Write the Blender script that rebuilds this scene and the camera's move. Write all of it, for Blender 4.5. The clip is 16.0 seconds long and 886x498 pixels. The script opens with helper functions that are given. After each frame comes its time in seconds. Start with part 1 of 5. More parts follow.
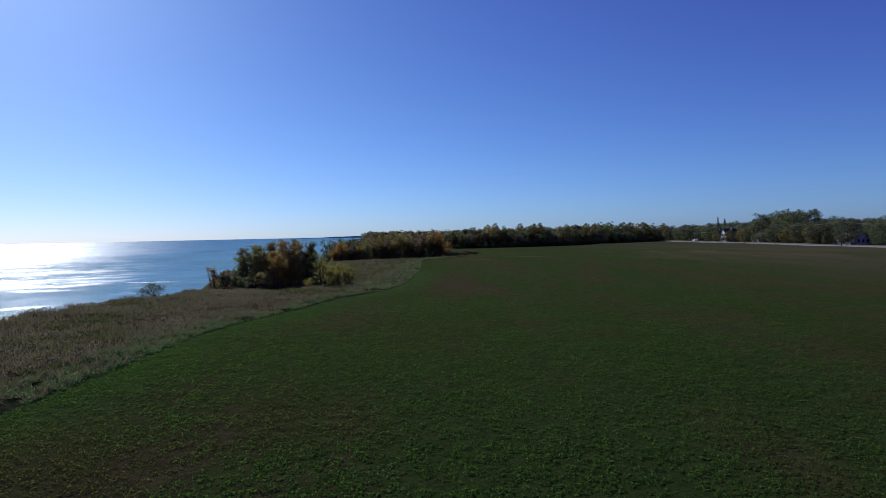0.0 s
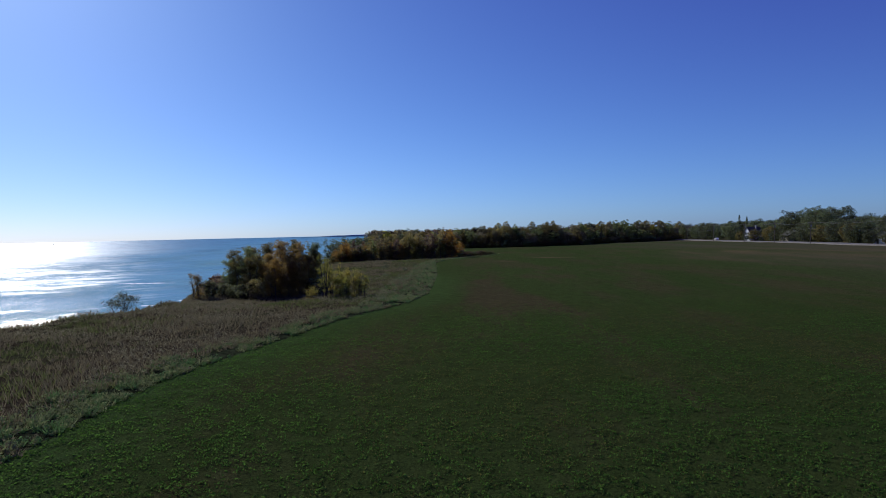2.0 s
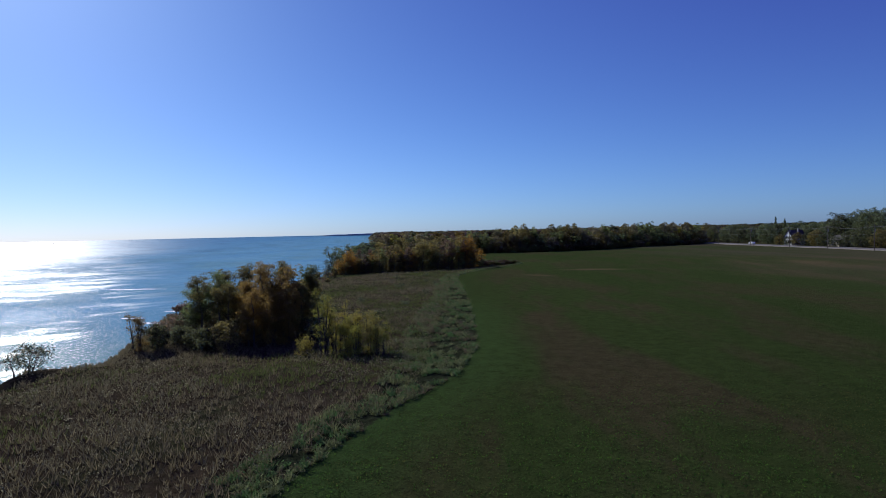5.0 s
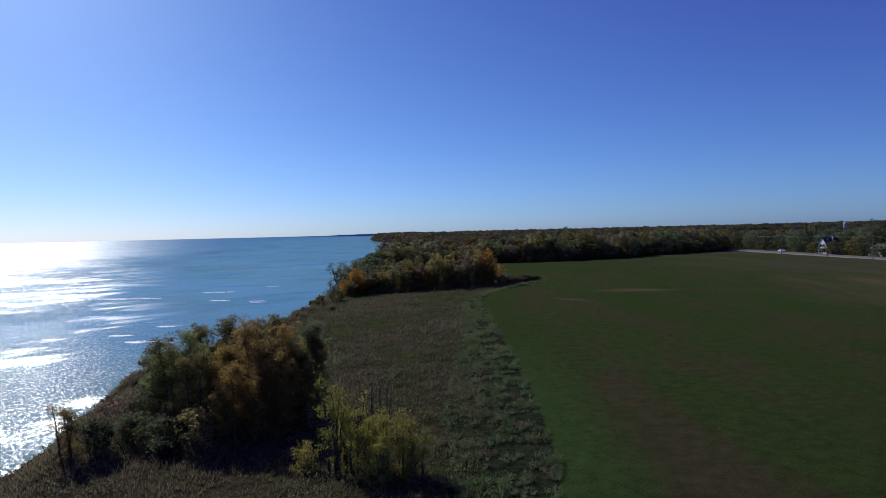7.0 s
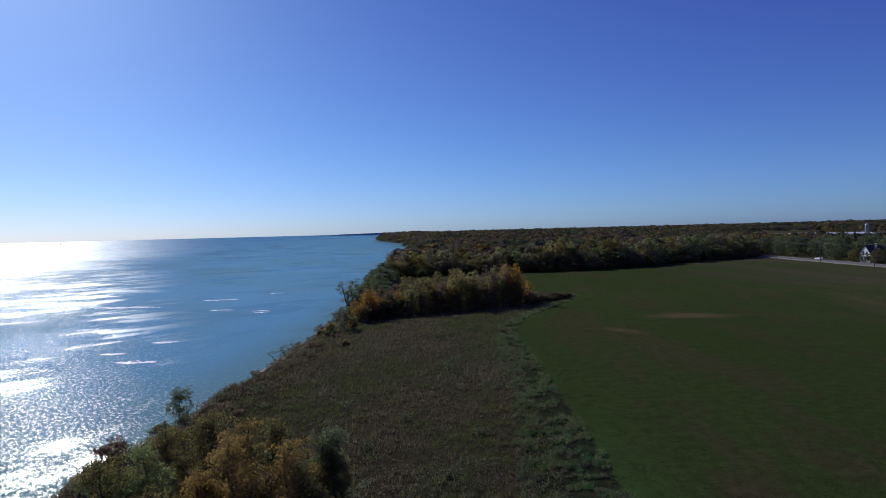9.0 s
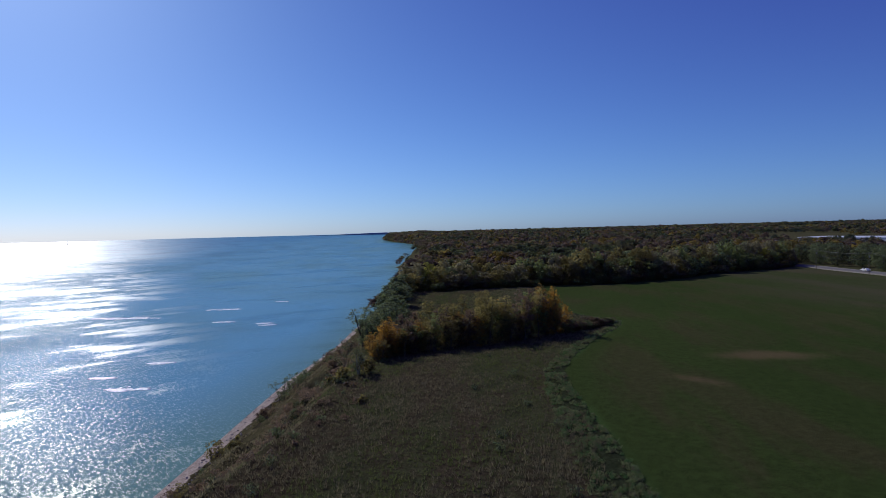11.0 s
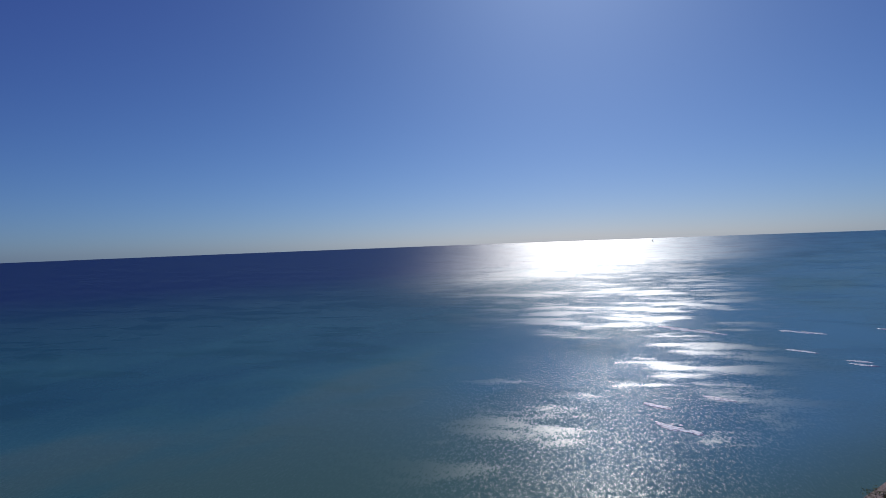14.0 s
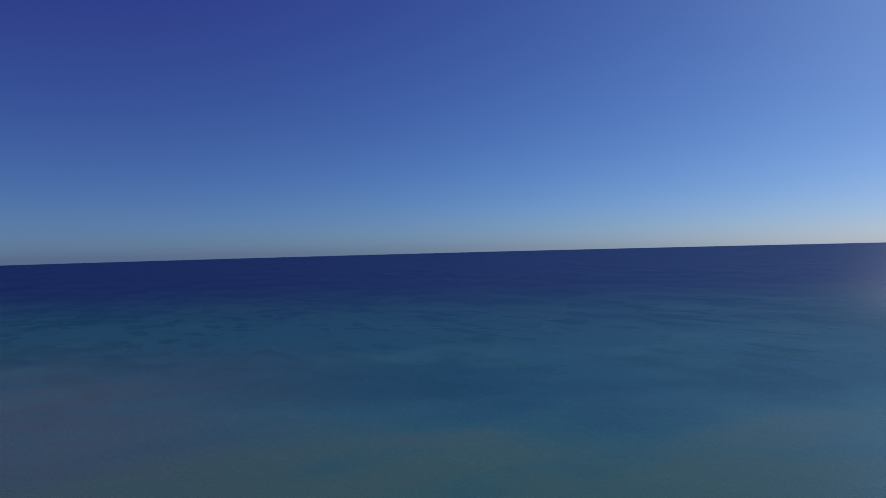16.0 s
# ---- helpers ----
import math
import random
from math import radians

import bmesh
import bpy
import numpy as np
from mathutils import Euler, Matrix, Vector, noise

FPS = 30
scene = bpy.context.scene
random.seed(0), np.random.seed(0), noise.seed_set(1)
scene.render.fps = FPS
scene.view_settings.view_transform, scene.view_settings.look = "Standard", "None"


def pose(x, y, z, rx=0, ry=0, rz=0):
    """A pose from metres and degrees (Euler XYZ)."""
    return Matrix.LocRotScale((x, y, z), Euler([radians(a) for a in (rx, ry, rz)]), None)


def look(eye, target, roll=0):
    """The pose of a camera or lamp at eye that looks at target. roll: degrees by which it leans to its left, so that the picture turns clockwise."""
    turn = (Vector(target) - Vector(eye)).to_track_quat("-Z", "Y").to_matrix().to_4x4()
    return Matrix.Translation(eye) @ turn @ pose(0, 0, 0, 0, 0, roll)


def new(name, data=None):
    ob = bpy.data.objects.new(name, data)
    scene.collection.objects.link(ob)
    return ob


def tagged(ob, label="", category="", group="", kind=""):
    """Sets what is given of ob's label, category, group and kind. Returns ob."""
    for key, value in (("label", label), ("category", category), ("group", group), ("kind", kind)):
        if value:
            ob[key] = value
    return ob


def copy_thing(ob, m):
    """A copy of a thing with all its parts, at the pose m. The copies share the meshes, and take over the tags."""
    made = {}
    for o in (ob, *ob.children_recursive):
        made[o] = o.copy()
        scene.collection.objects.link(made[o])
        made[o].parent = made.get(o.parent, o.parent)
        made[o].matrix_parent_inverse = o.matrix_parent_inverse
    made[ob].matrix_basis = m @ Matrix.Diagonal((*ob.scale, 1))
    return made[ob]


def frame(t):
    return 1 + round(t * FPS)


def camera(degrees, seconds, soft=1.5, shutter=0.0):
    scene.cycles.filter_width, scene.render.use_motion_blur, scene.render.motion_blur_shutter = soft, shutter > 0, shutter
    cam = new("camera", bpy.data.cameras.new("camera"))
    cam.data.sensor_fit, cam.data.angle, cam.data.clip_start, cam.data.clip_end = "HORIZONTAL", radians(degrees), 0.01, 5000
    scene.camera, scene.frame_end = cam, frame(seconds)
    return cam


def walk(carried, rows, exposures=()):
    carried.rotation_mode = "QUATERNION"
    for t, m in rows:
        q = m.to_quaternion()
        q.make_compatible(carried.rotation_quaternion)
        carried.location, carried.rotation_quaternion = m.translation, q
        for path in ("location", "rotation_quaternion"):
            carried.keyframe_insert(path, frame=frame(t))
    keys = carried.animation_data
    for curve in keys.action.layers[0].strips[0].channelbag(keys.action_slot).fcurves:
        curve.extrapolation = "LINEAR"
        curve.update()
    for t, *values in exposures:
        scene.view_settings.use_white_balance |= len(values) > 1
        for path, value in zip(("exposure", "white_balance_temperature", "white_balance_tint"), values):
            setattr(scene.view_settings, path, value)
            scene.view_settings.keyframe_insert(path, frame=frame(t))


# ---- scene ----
from itertools import product

# ---------------------------------------------------------------- camera
cam = camera(74.9, 16.0, soft=0.9)
PATH = [  # seconds, x, y, z, yaw, pitch, roll
    (0.0, 0.00, 0.00, 9.00, 0.03, -1.45, 1.20),
    (0.5, -1.36, 4.69, 8.97, 0.09, -1.48, 1.22),
    (1.0, -2.61, 9.39, 9.02, 0.05, -1.52, 1.23),
    (1.5, -3.76, 14.10, 9.11, 0.05, -1.57, 1.27),
    (2.0, -4.68, 18.50, 9.21, 0.08, -1.58, 1.26),
    (2.5, -5.56, 23.21, 9.31, 0.10, -1.60, 1.26),
    (3.0, -6.41, 27.94, 9.39, 0.14, -1.63, 1.31),
    (3.5, -7.33, 32.73, 9.62, 0.21, -1.68, 1.29),
    (4.0, -8.28, 37.56, 10.14, 0.23, -1.70, 1.23),
    (6.5, -13.54, 62.12, 15.25, 0.36, -1.70, 1.30),
    (7.0, -14.70, 66.71, 16.22, 0.45, -1.72, 1.31),
    (7.5, -15.94, 71.26, 17.23, 0.54, -1.75, 1.33),
    (8.0, -17.19, 75.82, 18.29, 0.63, -1.78, 1.35),
    (8.5, -18.44, 80.41, 19.39, 0.79, -1.82, 1.37),
    (9.0, -19.63, 85.00, 20.55, 0.90, -1.85, 1.38),
    (11.5, -25.96, 109.78, 26.62, 2.02, -1.98, 1.38),
    (12.0, -27.05, 114.57, 27.93, 8.12, -1.92, 1.57),
    (12.5, -28.25, 119.40, 29.25, 18.70, -1.71, 1.97),
    (13.0, -29.64, 124.66, 30.41, 31.86, -1.32, 2.24),
    (13.5, -31.61, 129.80, 31.67, 43.68, -1.01, 2.37),
    (14.0, -34.23, 134.87, 32.96, 54.55, -0.67, 2.15),
    (14.5, -37.56, 139.46, 34.27, 65.01, -0.39, 1.96),
    (15.0, -41.69, 143.58, 35.53, 75.85, -0.31, 1.90),
    (15.5, -46.31, 147.29, 36.82, 85.60, -0.05, 1.57),
    (16.0, -51.40, 150.51, 37.96, 95.70, -0.02, 1.50),
]
walk(cam, [(t, pose(x, y, z, 90 + pitch, roll, yaw)) for t, x, y, z, yaw, pitch, roll in PATH],
     exposures=[(0.0, 0.15), (6.5, 0.13), (9.0, 0.03), (11.5, -0.07), (12.0, -0.2), (12.5, -0.4), (13.5, -0.6), (14.5, -0.82), (15.2, -0.86), (16.0, -0.45)])

# ---------------------------------------------------------------- daylight
SUN_LEFT, SUN_UP = 41.0, 33.0   # degrees left of +y, degrees above the horizon
world = bpy.data.worlds.new("sky")
scene.world = world
world.use_nodes = True
wn, wl = world.node_tree.nodes, world.node_tree.links
wn.clear()
sky = wn.new("ShaderNodeTexSky")
sky.sky_type = "NISHITA"
sky.sun_disc = False
sky.sun_elevation, sky.sun_rotation = radians(SUN_UP), radians(-SUN_LEFT)
sky.altitude, sky.air_density, sky.dust_density, sky.ozone_density = 200, 0.75, 0.6, 1.6
hue = wn.new("ShaderNodeMix")   # a cold white balance
hue.data_type, hue.blend_type = "RGBA", "MULTIPLY"
hue.inputs[0].default_value = 1.0
hue.inputs[7].default_value = (0.360, 1.083, 1.300, 1)
back = wn.new("ShaderNodeBackground")
back.inputs["Strength"].default_value = 0.082
wout = wn.new("ShaderNodeOutputWorld")
air = wn.new("ShaderNodeVectorMath")   # haze warms the bright air and holds back its green
air.operation = "POWER"
air.inputs[1].default_value = (1.1, 0.85, 0.92)
wl.new(sky.outputs[0], air.inputs[0])
wl.new(air.outputs[0], hue.inputs[6])
deep = wn.new("ShaderNodeVectorMath")   # the clear dry air leaves little red and green away from the sun
deep.operation = "SUBTRACT"
deep.inputs[1].default_value = (-0.06, 0.985, -0.27)
floor_of = wn.new("ShaderNodeVectorMath")
floor_of.operation = "MAXIMUM"
floor_of.inputs[1].default_value = (0.03, 0.05, 0.1)
wl.new(hue.outputs[2], deep.inputs[0])
wl.new(deep.outputs[0], floor_of.inputs[0])
wl.new(floor_of.outputs[0], back.inputs["Color"])
wl.new(back.outputs[0], wout.inputs["Surface"])

sun = new("sun", bpy.data.lights.new("sun", "SUN"))
sun.data.energy, sun.data.angle, sun.data.color = 2.7, radians(0.53), (1.0, 0.98, 0.95)
a, e = radians(SUN_LEFT), radians(SUN_UP)
sun.matrix_world = look((-math.sin(a) * math.cos(e) * 300, math.cos(a) * math.cos(e) * 300, math.sin(e) * 300), (0, 0, 0))


# ---------------------------------------------------------------- materials
def material(name):
    m = bpy.data.materials.new(name)
    m.use_nodes = True
    m.node_tree.nodes.clear()
    return m, m.node_tree.nodes, m.node_tree.links


class Net:
    """Short hand for one material's nodes."""

    def __init__(self, name):
        self.m, self.n, self.l = material(name)
        self.out = self.n.new("ShaderNodeOutputMaterial")

    def put(self, socket, value):
        if hasattr(value, "is_output"):
            self.l.new(value, socket)
        elif isinstance(value, tuple) and len(value) == 3 and socket.type == "RGBA":
            socket.default_value = (*value, 1)
        else:
            socket.default_value = value

    def position(self):
        return self.n.new("ShaderNodeNewGeometry").outputs["Position"]

    def local(self):
        return self.n.new("ShaderNodeTexCoord").outputs["Object"]

    def island(self):
        return self.n.new("ShaderNodeNewGeometry").outputs["Random Per Island"]

    def chance(self):
        return self.n.new("ShaderNodeObjectInfo").outputs["Random"]

    def attribute(self, name):
        node = self.n.new("ShaderNodeAttribute")
        node.attribute_name = name
        return node.outputs["Fac"]

    def noise(self, vector, scale, detail=3, rough=0.55, stretch=None):
        if stretch:
            mp = self.n.new("ShaderNodeMapping")
            mp.vector_type = "TEXTURE"
            mp.inputs["Scale"].default_value = [1 / v for v in stretch[:3]]
            if len(stretch) > 3:
                mp.inputs["Rotation"].default_value = (0, 0, radians(stretch[3]))
            self.l.new(vector, mp.inputs["Vector"])
            vector = mp.outputs[0]
        node = self.n.new("ShaderNodeTexNoise")
        self.l.new(vector, node.inputs["Vector"])
        node.inputs["Scale"].default_value = scale
        node.inputs["Detail"].default_value = detail
        node.inputs["Roughness"].default_value = rough
        return node.outputs["Fac"]

    def ramp(self, value, lo, hi, a=0.0, b=1.0):
        node = self.n.new("ShaderNodeMapRange")
        node.interpolation_type = "SMOOTHSTEP"
        for key, v in (("Value", value), ("From Min", lo), ("From Max", hi), ("To Min", a), ("To Max", b)):
            self.put(node.inputs[key], v)
        return node.outputs[0]

    def math(self, op, a, b=0.0):
        node = self.n.new("ShaderNodeMath")
        node.operation = op
        self.put(node.inputs[0], a)
        self.put(node.inputs[1], b)
        return node.outputs[0]

    def mix(self, fac, a, b):
        node = self.n.new("ShaderNodeMix")
        node.data_type = "RGBA"
        self.put(node.inputs[0], fac)
        self.put(node.inputs[6], a)
        self.put(node.inputs[7], b)
        return node.outputs[2]

    def bump(self, height, strength, distance, normal=None):
        node = self.n.new("ShaderNodeBump")
        self.put(node.inputs["Strength"], strength)
        self.put(node.inputs["Distance"], distance)
        self.l.new(height, node.inputs["Height"])
        if normal:
            self.l.new(normal, node.inputs["Normal"])
        return node.outputs[0]

    def principled(self, color, rough=0.8, normal=None, metal=0.0, spec=0.3):
        node = self.n.new("ShaderNodeBsdfPrincipled")
        self.put(node.inputs["Base Color"], color)
        self.put(node.inputs["Roughness"], rough)
        self.put(node.inputs["Metallic"], metal)
        self.put(node.inputs["Specular IOR Level"], spec)
        if normal:
            self.l.new(normal, node.inputs["Normal"])
        return node.outputs[0]

    def done(self, shader):
        self.l.new(shader, self.out.inputs["Surface"])
        return self.m


def plain(name, color, rough=0.6, metal=0.0, grain=12.0, amount=0.25, spec=0.4):
    k = Net(name)
    p = k.local()
    f = k.ramp(k.noise(p, grain, 4), 0.3, 0.7)
    g = k.ramp(k.noise(p, grain * 0.13, 2), 0.35, 0.65)
    dark = tuple(c * (1 - amount) for c in color)
    col = k.mix(k.math("MULTIPLY", k.math("ADD", f, g), 0.5), dark, color)
    return k.done(k.principled(col, rough, k.bump(f, 0.15, 0.01), metal, spec))


def leaves(name, dark, mid, light, glow=0.35, gloss=0.15, speckle=0.85, patch=0.6, thru=1.5, gaps=0.28):
    k = Net(name)
    isl, ob = k.island(), k.chance()
    col = k.mix(k.ramp(ob, 0.05, 0.95), dark, mid)
    col = k.mix(k.ramp(isl, 0.35, 1.0, 0.0, speckle), col, light)
    clump = k.ramp(k.noise(k.local(), patch, 2), 0.35, 0.7, 0.0, 0.6)
    col = k.mix(clump, col, mid)
    tr = k.n.new("ShaderNodeBsdfTranslucent")
    clear = k.n.new("ShaderNodeHueSaturation")
    clear.inputs["Saturation"].default_value, clear.inputs["Value"].default_value = 1.1, thru
    k.put(clear.inputs["Color"], col)
    k.l.new(clear.outputs[0], tr.inputs["Color"])
    mx = k.n.new("ShaderNodeMixShader")
    mx.inputs[0].default_value = glow
    k.l.new(k.principled(col, 0.7, spec=gloss), mx.inputs[1])
    k.l.new(tr.outputs[0], mx.inputs[2])
    if not gaps:
        return k.done(mx.outputs[0])
    # light slips between the leaves of a spray
    spray = k.n.new("ShaderNodeMixShader")
    spray.inputs[0].default_value = gaps
    k.l.new(mx.outputs[0], spray.inputs[1])
    k.l.new(k.n.new("ShaderNodeBsdfTransparent").outputs[0], spray.inputs[2])
    return k.done(spray.outputs[0])


LEAF_GREEN = leaves("leaf_green", (0.0766, 0.1050, 0.0465), (0.1652, 0.1963, 0.0813), (0.3511, 0.3658, 0.1520), 0.6, 0.12, 0.6)
LEAF_OLIVE = leaves("leaf_olive", (0.0956, 0.0871, 0.0409), (0.1805, 0.1562, 0.0655), (0.3185, 0.2604, 0.0972), 0.6, 0.1, 0.6)
LEAF_RUSSET = leaves("leaf_russet", (0.1061, 0.0866, 0.0457), (0.2248, 0.1626, 0.0659), (0.4119, 0.2688, 0.0913), 0.6, 0.1, 0.7)
LEAF_YELLOW = leaves("leaf_yellow", (0.1799, 0.1606, 0.0713), (0.2674, 0.2258, 0.0946), (0.4060, 0.3360, 0.1341), 0.6, 0.1, 0.6)
LEAF_ORANGE = leaves("leaf_orange", (0.1361, 0.0970, 0.0410), (0.2873, 0.1754, 0.0547), (0.5040, 0.2890, 0.0798), 0.6, 0.1, 0.7)
LEAF_RED = leaves("leaf_red", (0.1086, 0.0827, 0.0612), (0.1533, 0.1103, 0.0808), (0.2173, 0.1518, 0.1029), 0.6, 0.1, 0.6)
LEAF_WILLOW = leaves("leaf_willow", (0.1711, 0.1772, 0.0519), (0.2592, 0.2505, 0.0634), (0.3941, 0.3651, 0.0922), 0.6, 0.1, 0.6)
LEAF_POPLAR = leaves("leaf_poplar", (0.1958, 0.1768, 0.0599), (0.2898, 0.2536, 0.0762), (0.4073, 0.3459, 0.1089), 0.65, 0.1, 0.6)
LEAF_DARK = leaves("leaf_dark", (0.0719, 0.0968, 0.0538), (0.1180, 0.1426, 0.0752), (0.2064, 0.2181, 0.1137), 0.6, 0.1, 0.6)
LEAF_SAGE = leaves("leaf_sage", (0.0640, 0.0747, 0.0433), (0.0929, 0.1045, 0.0578), (0.1548, 0.1593, 0.0867), 0.6, 0.1, 0.6)
LEAF_WOODS = leaves("leaf_woods", (0.1397, 0.1387, 0.0848), (0.2032, 0.1852, 0.1127), (0.3001, 0.2556, 0.1442), 0.6, 0.1, 0.6)
# crown tones drawn partly towards grey, some distance haze put into the colour
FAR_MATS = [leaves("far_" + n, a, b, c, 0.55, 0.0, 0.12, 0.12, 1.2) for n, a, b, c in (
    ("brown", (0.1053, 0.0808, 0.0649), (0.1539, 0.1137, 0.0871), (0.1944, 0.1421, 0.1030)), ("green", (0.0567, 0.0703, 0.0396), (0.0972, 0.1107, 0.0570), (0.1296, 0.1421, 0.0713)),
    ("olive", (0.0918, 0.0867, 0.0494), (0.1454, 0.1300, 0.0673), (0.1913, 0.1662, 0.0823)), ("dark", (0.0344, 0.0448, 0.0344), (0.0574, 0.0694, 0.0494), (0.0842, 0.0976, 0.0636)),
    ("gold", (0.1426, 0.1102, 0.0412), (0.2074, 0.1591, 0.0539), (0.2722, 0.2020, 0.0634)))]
GRASS_MEADOW = leaves("grass_meadow", (0.1081, 0.0954, 0.0609), (0.1762, 0.1528, 0.0931), (0.2965, 0.2554, 0.1590), 0.5, 0.0, 0.6, thru=1.1, gaps=0.0)
GRASS_GREEN = leaves("grass_green", (0.0591, 0.1164, 0.0285), (0.0906, 0.1680, 0.0401), (0.1538, 0.2542, 0.0635), 0.6, 0.0, 0.35, thru=1.1, gaps=0.0)
GRASS_STUBBLE = leaves("grass_stubble", (0.0811, 0.0898, 0.0304), (0.1244, 0.1258, 0.0426), (0.2054, 0.1887, 0.0701), 0.6, 0.0, 0.35, thru=1.1, gaps=0.0)
GRASS_OLIVE = leaves("grass_olive", (0.0727, 0.0915, 0.0333), (0.1211, 0.1408, 0.0515), (0.1968, 0.2148, 0.0833), 0.5, 0.0, 0.6, thru=1.1, gaps=0.0)
GRASS_HEAD = leaves("goldenrod_head", (0.1385, 0.1265, 0.0786), (0.2154, 0.1971, 0.1227), (0.3616, 0.3442, 0.2200), 0.5, 0.0, 0.7, thru=1.1, gaps=0.0)
GRASS_WEED = leaves("grass_weed", (0.0618, 0.1156, 0.0453), (0.1053, 0.1881, 0.0718), (0.1828, 0.2903, 0.1242), 0.5, 0.0, 0.6, thru=1.1, gaps=0.0)
GRASS_GREY = leaves("grass_grey", (0.1241, 0.1522, 0.0693), (0.1980, 0.2280, 0.1069), (0.3632, 0.3803, 0.1882), 0.5, 0.0, 0.7, thru=1.1, gaps=0.0)


def bark_material(name, a, b):
    k = Net(name)
    f = k.ramp(k.noise(k.local(), 9, 4, 0.6, (1, 1, 0.25)), 0.35, 0.68)
    return k.done(k.principled(k.mix(f, a, b), 0.9, k.bump(f, 0.5, 0.03)))


BARK = bark_material("bark", (0.035, 0.028, 0.022), (0.10, 0.085, 0.07))
BARK_PALE = bark_material("bark_pale", (0.16, 0.15, 0.13), (0.42, 0.40, 0.36))


def ground_material():
    k = Net("ground_cover")
    p = k.position()
    fine = k.noise(p, 7.0, 5, 0.85)
    mid = k.noise(p, 0.8, 5, 0.68)
    broad = k.noise(p, 0.050, 3, 0.55, (1.0, 0.16, 1.0, 10))
    broad2 = k.noise(p, 0.11, 4, 0.6, (1.0, 0.26, 1.0, -8))
    rows = k.noise(p, 0.45, 3, 0.6, (1.0, 0.10, 1.0, 8))
    speck = k.math("ADD", k.math("MULTIPLY", fine, 0.72), k.math("MULTIPLY", mid, 0.28))
    # crop: low green clover over brown stubble
    green = k.mix(k.ramp(speck, 0.36, 0.64), (0.0155, 0.0262, 0.0070), (0.052, 0.079, 0.0205))
    brown = k.mix(k.ramp(speck, 0.36, 0.64), (0.0280, 0.0230, 0.0120), (0.082, 0.065, 0.033))
    thin = k.math("ADD", broad, k.math("MULTIPLY", k.math("SUBTRACT", broad2, 0.5), 1.0))
    thin = k.ramp(k.math("ADD", thin, k.math("MULTIPLY", k.math("SUBTRACT", rows, 0.5), 0.30)), 0.40, 0.66)
    lush = k.math("MULTIPLY", k.ramp(k.attribute("crop_side"), 2.0, 9.0, 0.10, 0.95), k.ramp(k.attribute("north"), 0.0, 0.9, 1.0, 0.65))
    crop = k.mix(k.math("MULTIPLY", thin, lush), green, brown)
    dense = k.math("MULTIPLY", k.ramp(k.attribute("crop_side"), 14.0, 40.0, 0.0, 0.45), k.ramp(broad2, 0.3, 0.6, 1.0, 0.5))
    crop = k.mix(dense, crop, (0.0190, 0.0390, 0.0085))
    crop = k.mix(k.math("MULTIPLY", k.ramp(k.attribute("crop_side"), 55.0, 120.0, 0.0, 0.75), k.ramp(broad, 0.3, 0.6, 0.35, 1.0)), crop, (0.070, 0.058, 0.040))
    soil = k.mix(k.ramp(fine, 0.3, 0.7), (0.0814, 0.0543, 0.0299), (0.1696, 0.1167, 0.0651))
    bare = k.math("ADD", k.attribute("bare"), k.math("MULTIPLY", k.math("SUBTRACT", broad2, 0.5), 0.9))
    crop = k.mix(k.ramp(bare, 0.3, 1.1, 0.0, 0.75), crop, soil)
    # meadow: dry brown goldenrod and grass
    tuft = k.math("ADD", k.math("MULTIPLY", k.noise(p, 2.2, 5, 0.75), 0.6), k.math("MULTIPLY", mid, 0.4))
    dry = k.mix(k.ramp(tuft, 0.36, 0.64), (0.0250, 0.0185, 0.0125), (0.0800, 0.0580, 0.0390))
    olive = k.mix(k.ramp(tuft, 0.36, 0.64), (0.0230, 0.0245, 0.0125), (0.0690, 0.0710, 0.0345))
    blend = k.math("ADD", broad2, k.math("MULTIPLY", k.math("SUBTRACT", mid, 0.5), 0.6))
    meadow = k.mix(k.ramp(k.math("ADD", blend, k.ramp(k.attribute("north"), 0.0, 1.0, -0.05, 0.06)), 0.42, 0.62), dry, olive)
    # strip of grey-green weeds along the crop
    weeds = k.mix(k.ramp(tuft, 0.40, 0.60), (0.009, 0.0115, 0.0065), (0.036, 0.045, 0.024))
    edge = k.math("ADD", k.attribute("crop_side"), k.math("MULTIPLY", k.math("SUBTRACT", mid, 0.5), 1.6))
    strip = k.math("ADD", k.attribute("strip_side"), k.math("MULTIPLY", k.math("SUBTRACT", mid, 0.5), 3.0))
    col = k.mix(k.ramp(strip, -0.4, 0.4), meadow, weeds)
    fringe = k.math("MULTIPLY", k.ramp(edge, 0.2, 1.6, 0.6, 0.0), k.ramp(broad2, 0.4, 0.65))
    crop = k.mix(fringe, crop, (0.0570, 0.1153, 0.0325))
    band = k.math("MULTIPLY", k.ramp(k.attribute("crop_side"), 1.0, 8.0, 0.8, 0.0), k.math("MULTIPLY", k.ramp(speck, 0.38, 0.62), k.ramp(k.attribute("north"), 0.0, 0.4, 1.0, 0.08)))
    crop = k.mix(band, crop, (0.0543, 0.1113, 0.0285))
    col = k.mix(k.ramp(edge, -0.15, 0.15), col, crop)
    # woodland floor
    litter = k.mix(k.ramp(mid, 0.35, 0.65), (0.0379, 0.0353, 0.0190), (0.0896, 0.0760, 0.0421))
    wood = k.math("ADD", k.attribute("wood_side"), k.math("MULTIPLY", k.math("SUBTRACT", mid, 0.5), 3.0))
    col = k.mix(k.ramp(wood, -0.5, 0.5), col, litter)
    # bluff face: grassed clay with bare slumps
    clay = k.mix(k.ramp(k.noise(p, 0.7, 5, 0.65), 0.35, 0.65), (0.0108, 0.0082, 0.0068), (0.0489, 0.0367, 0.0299))
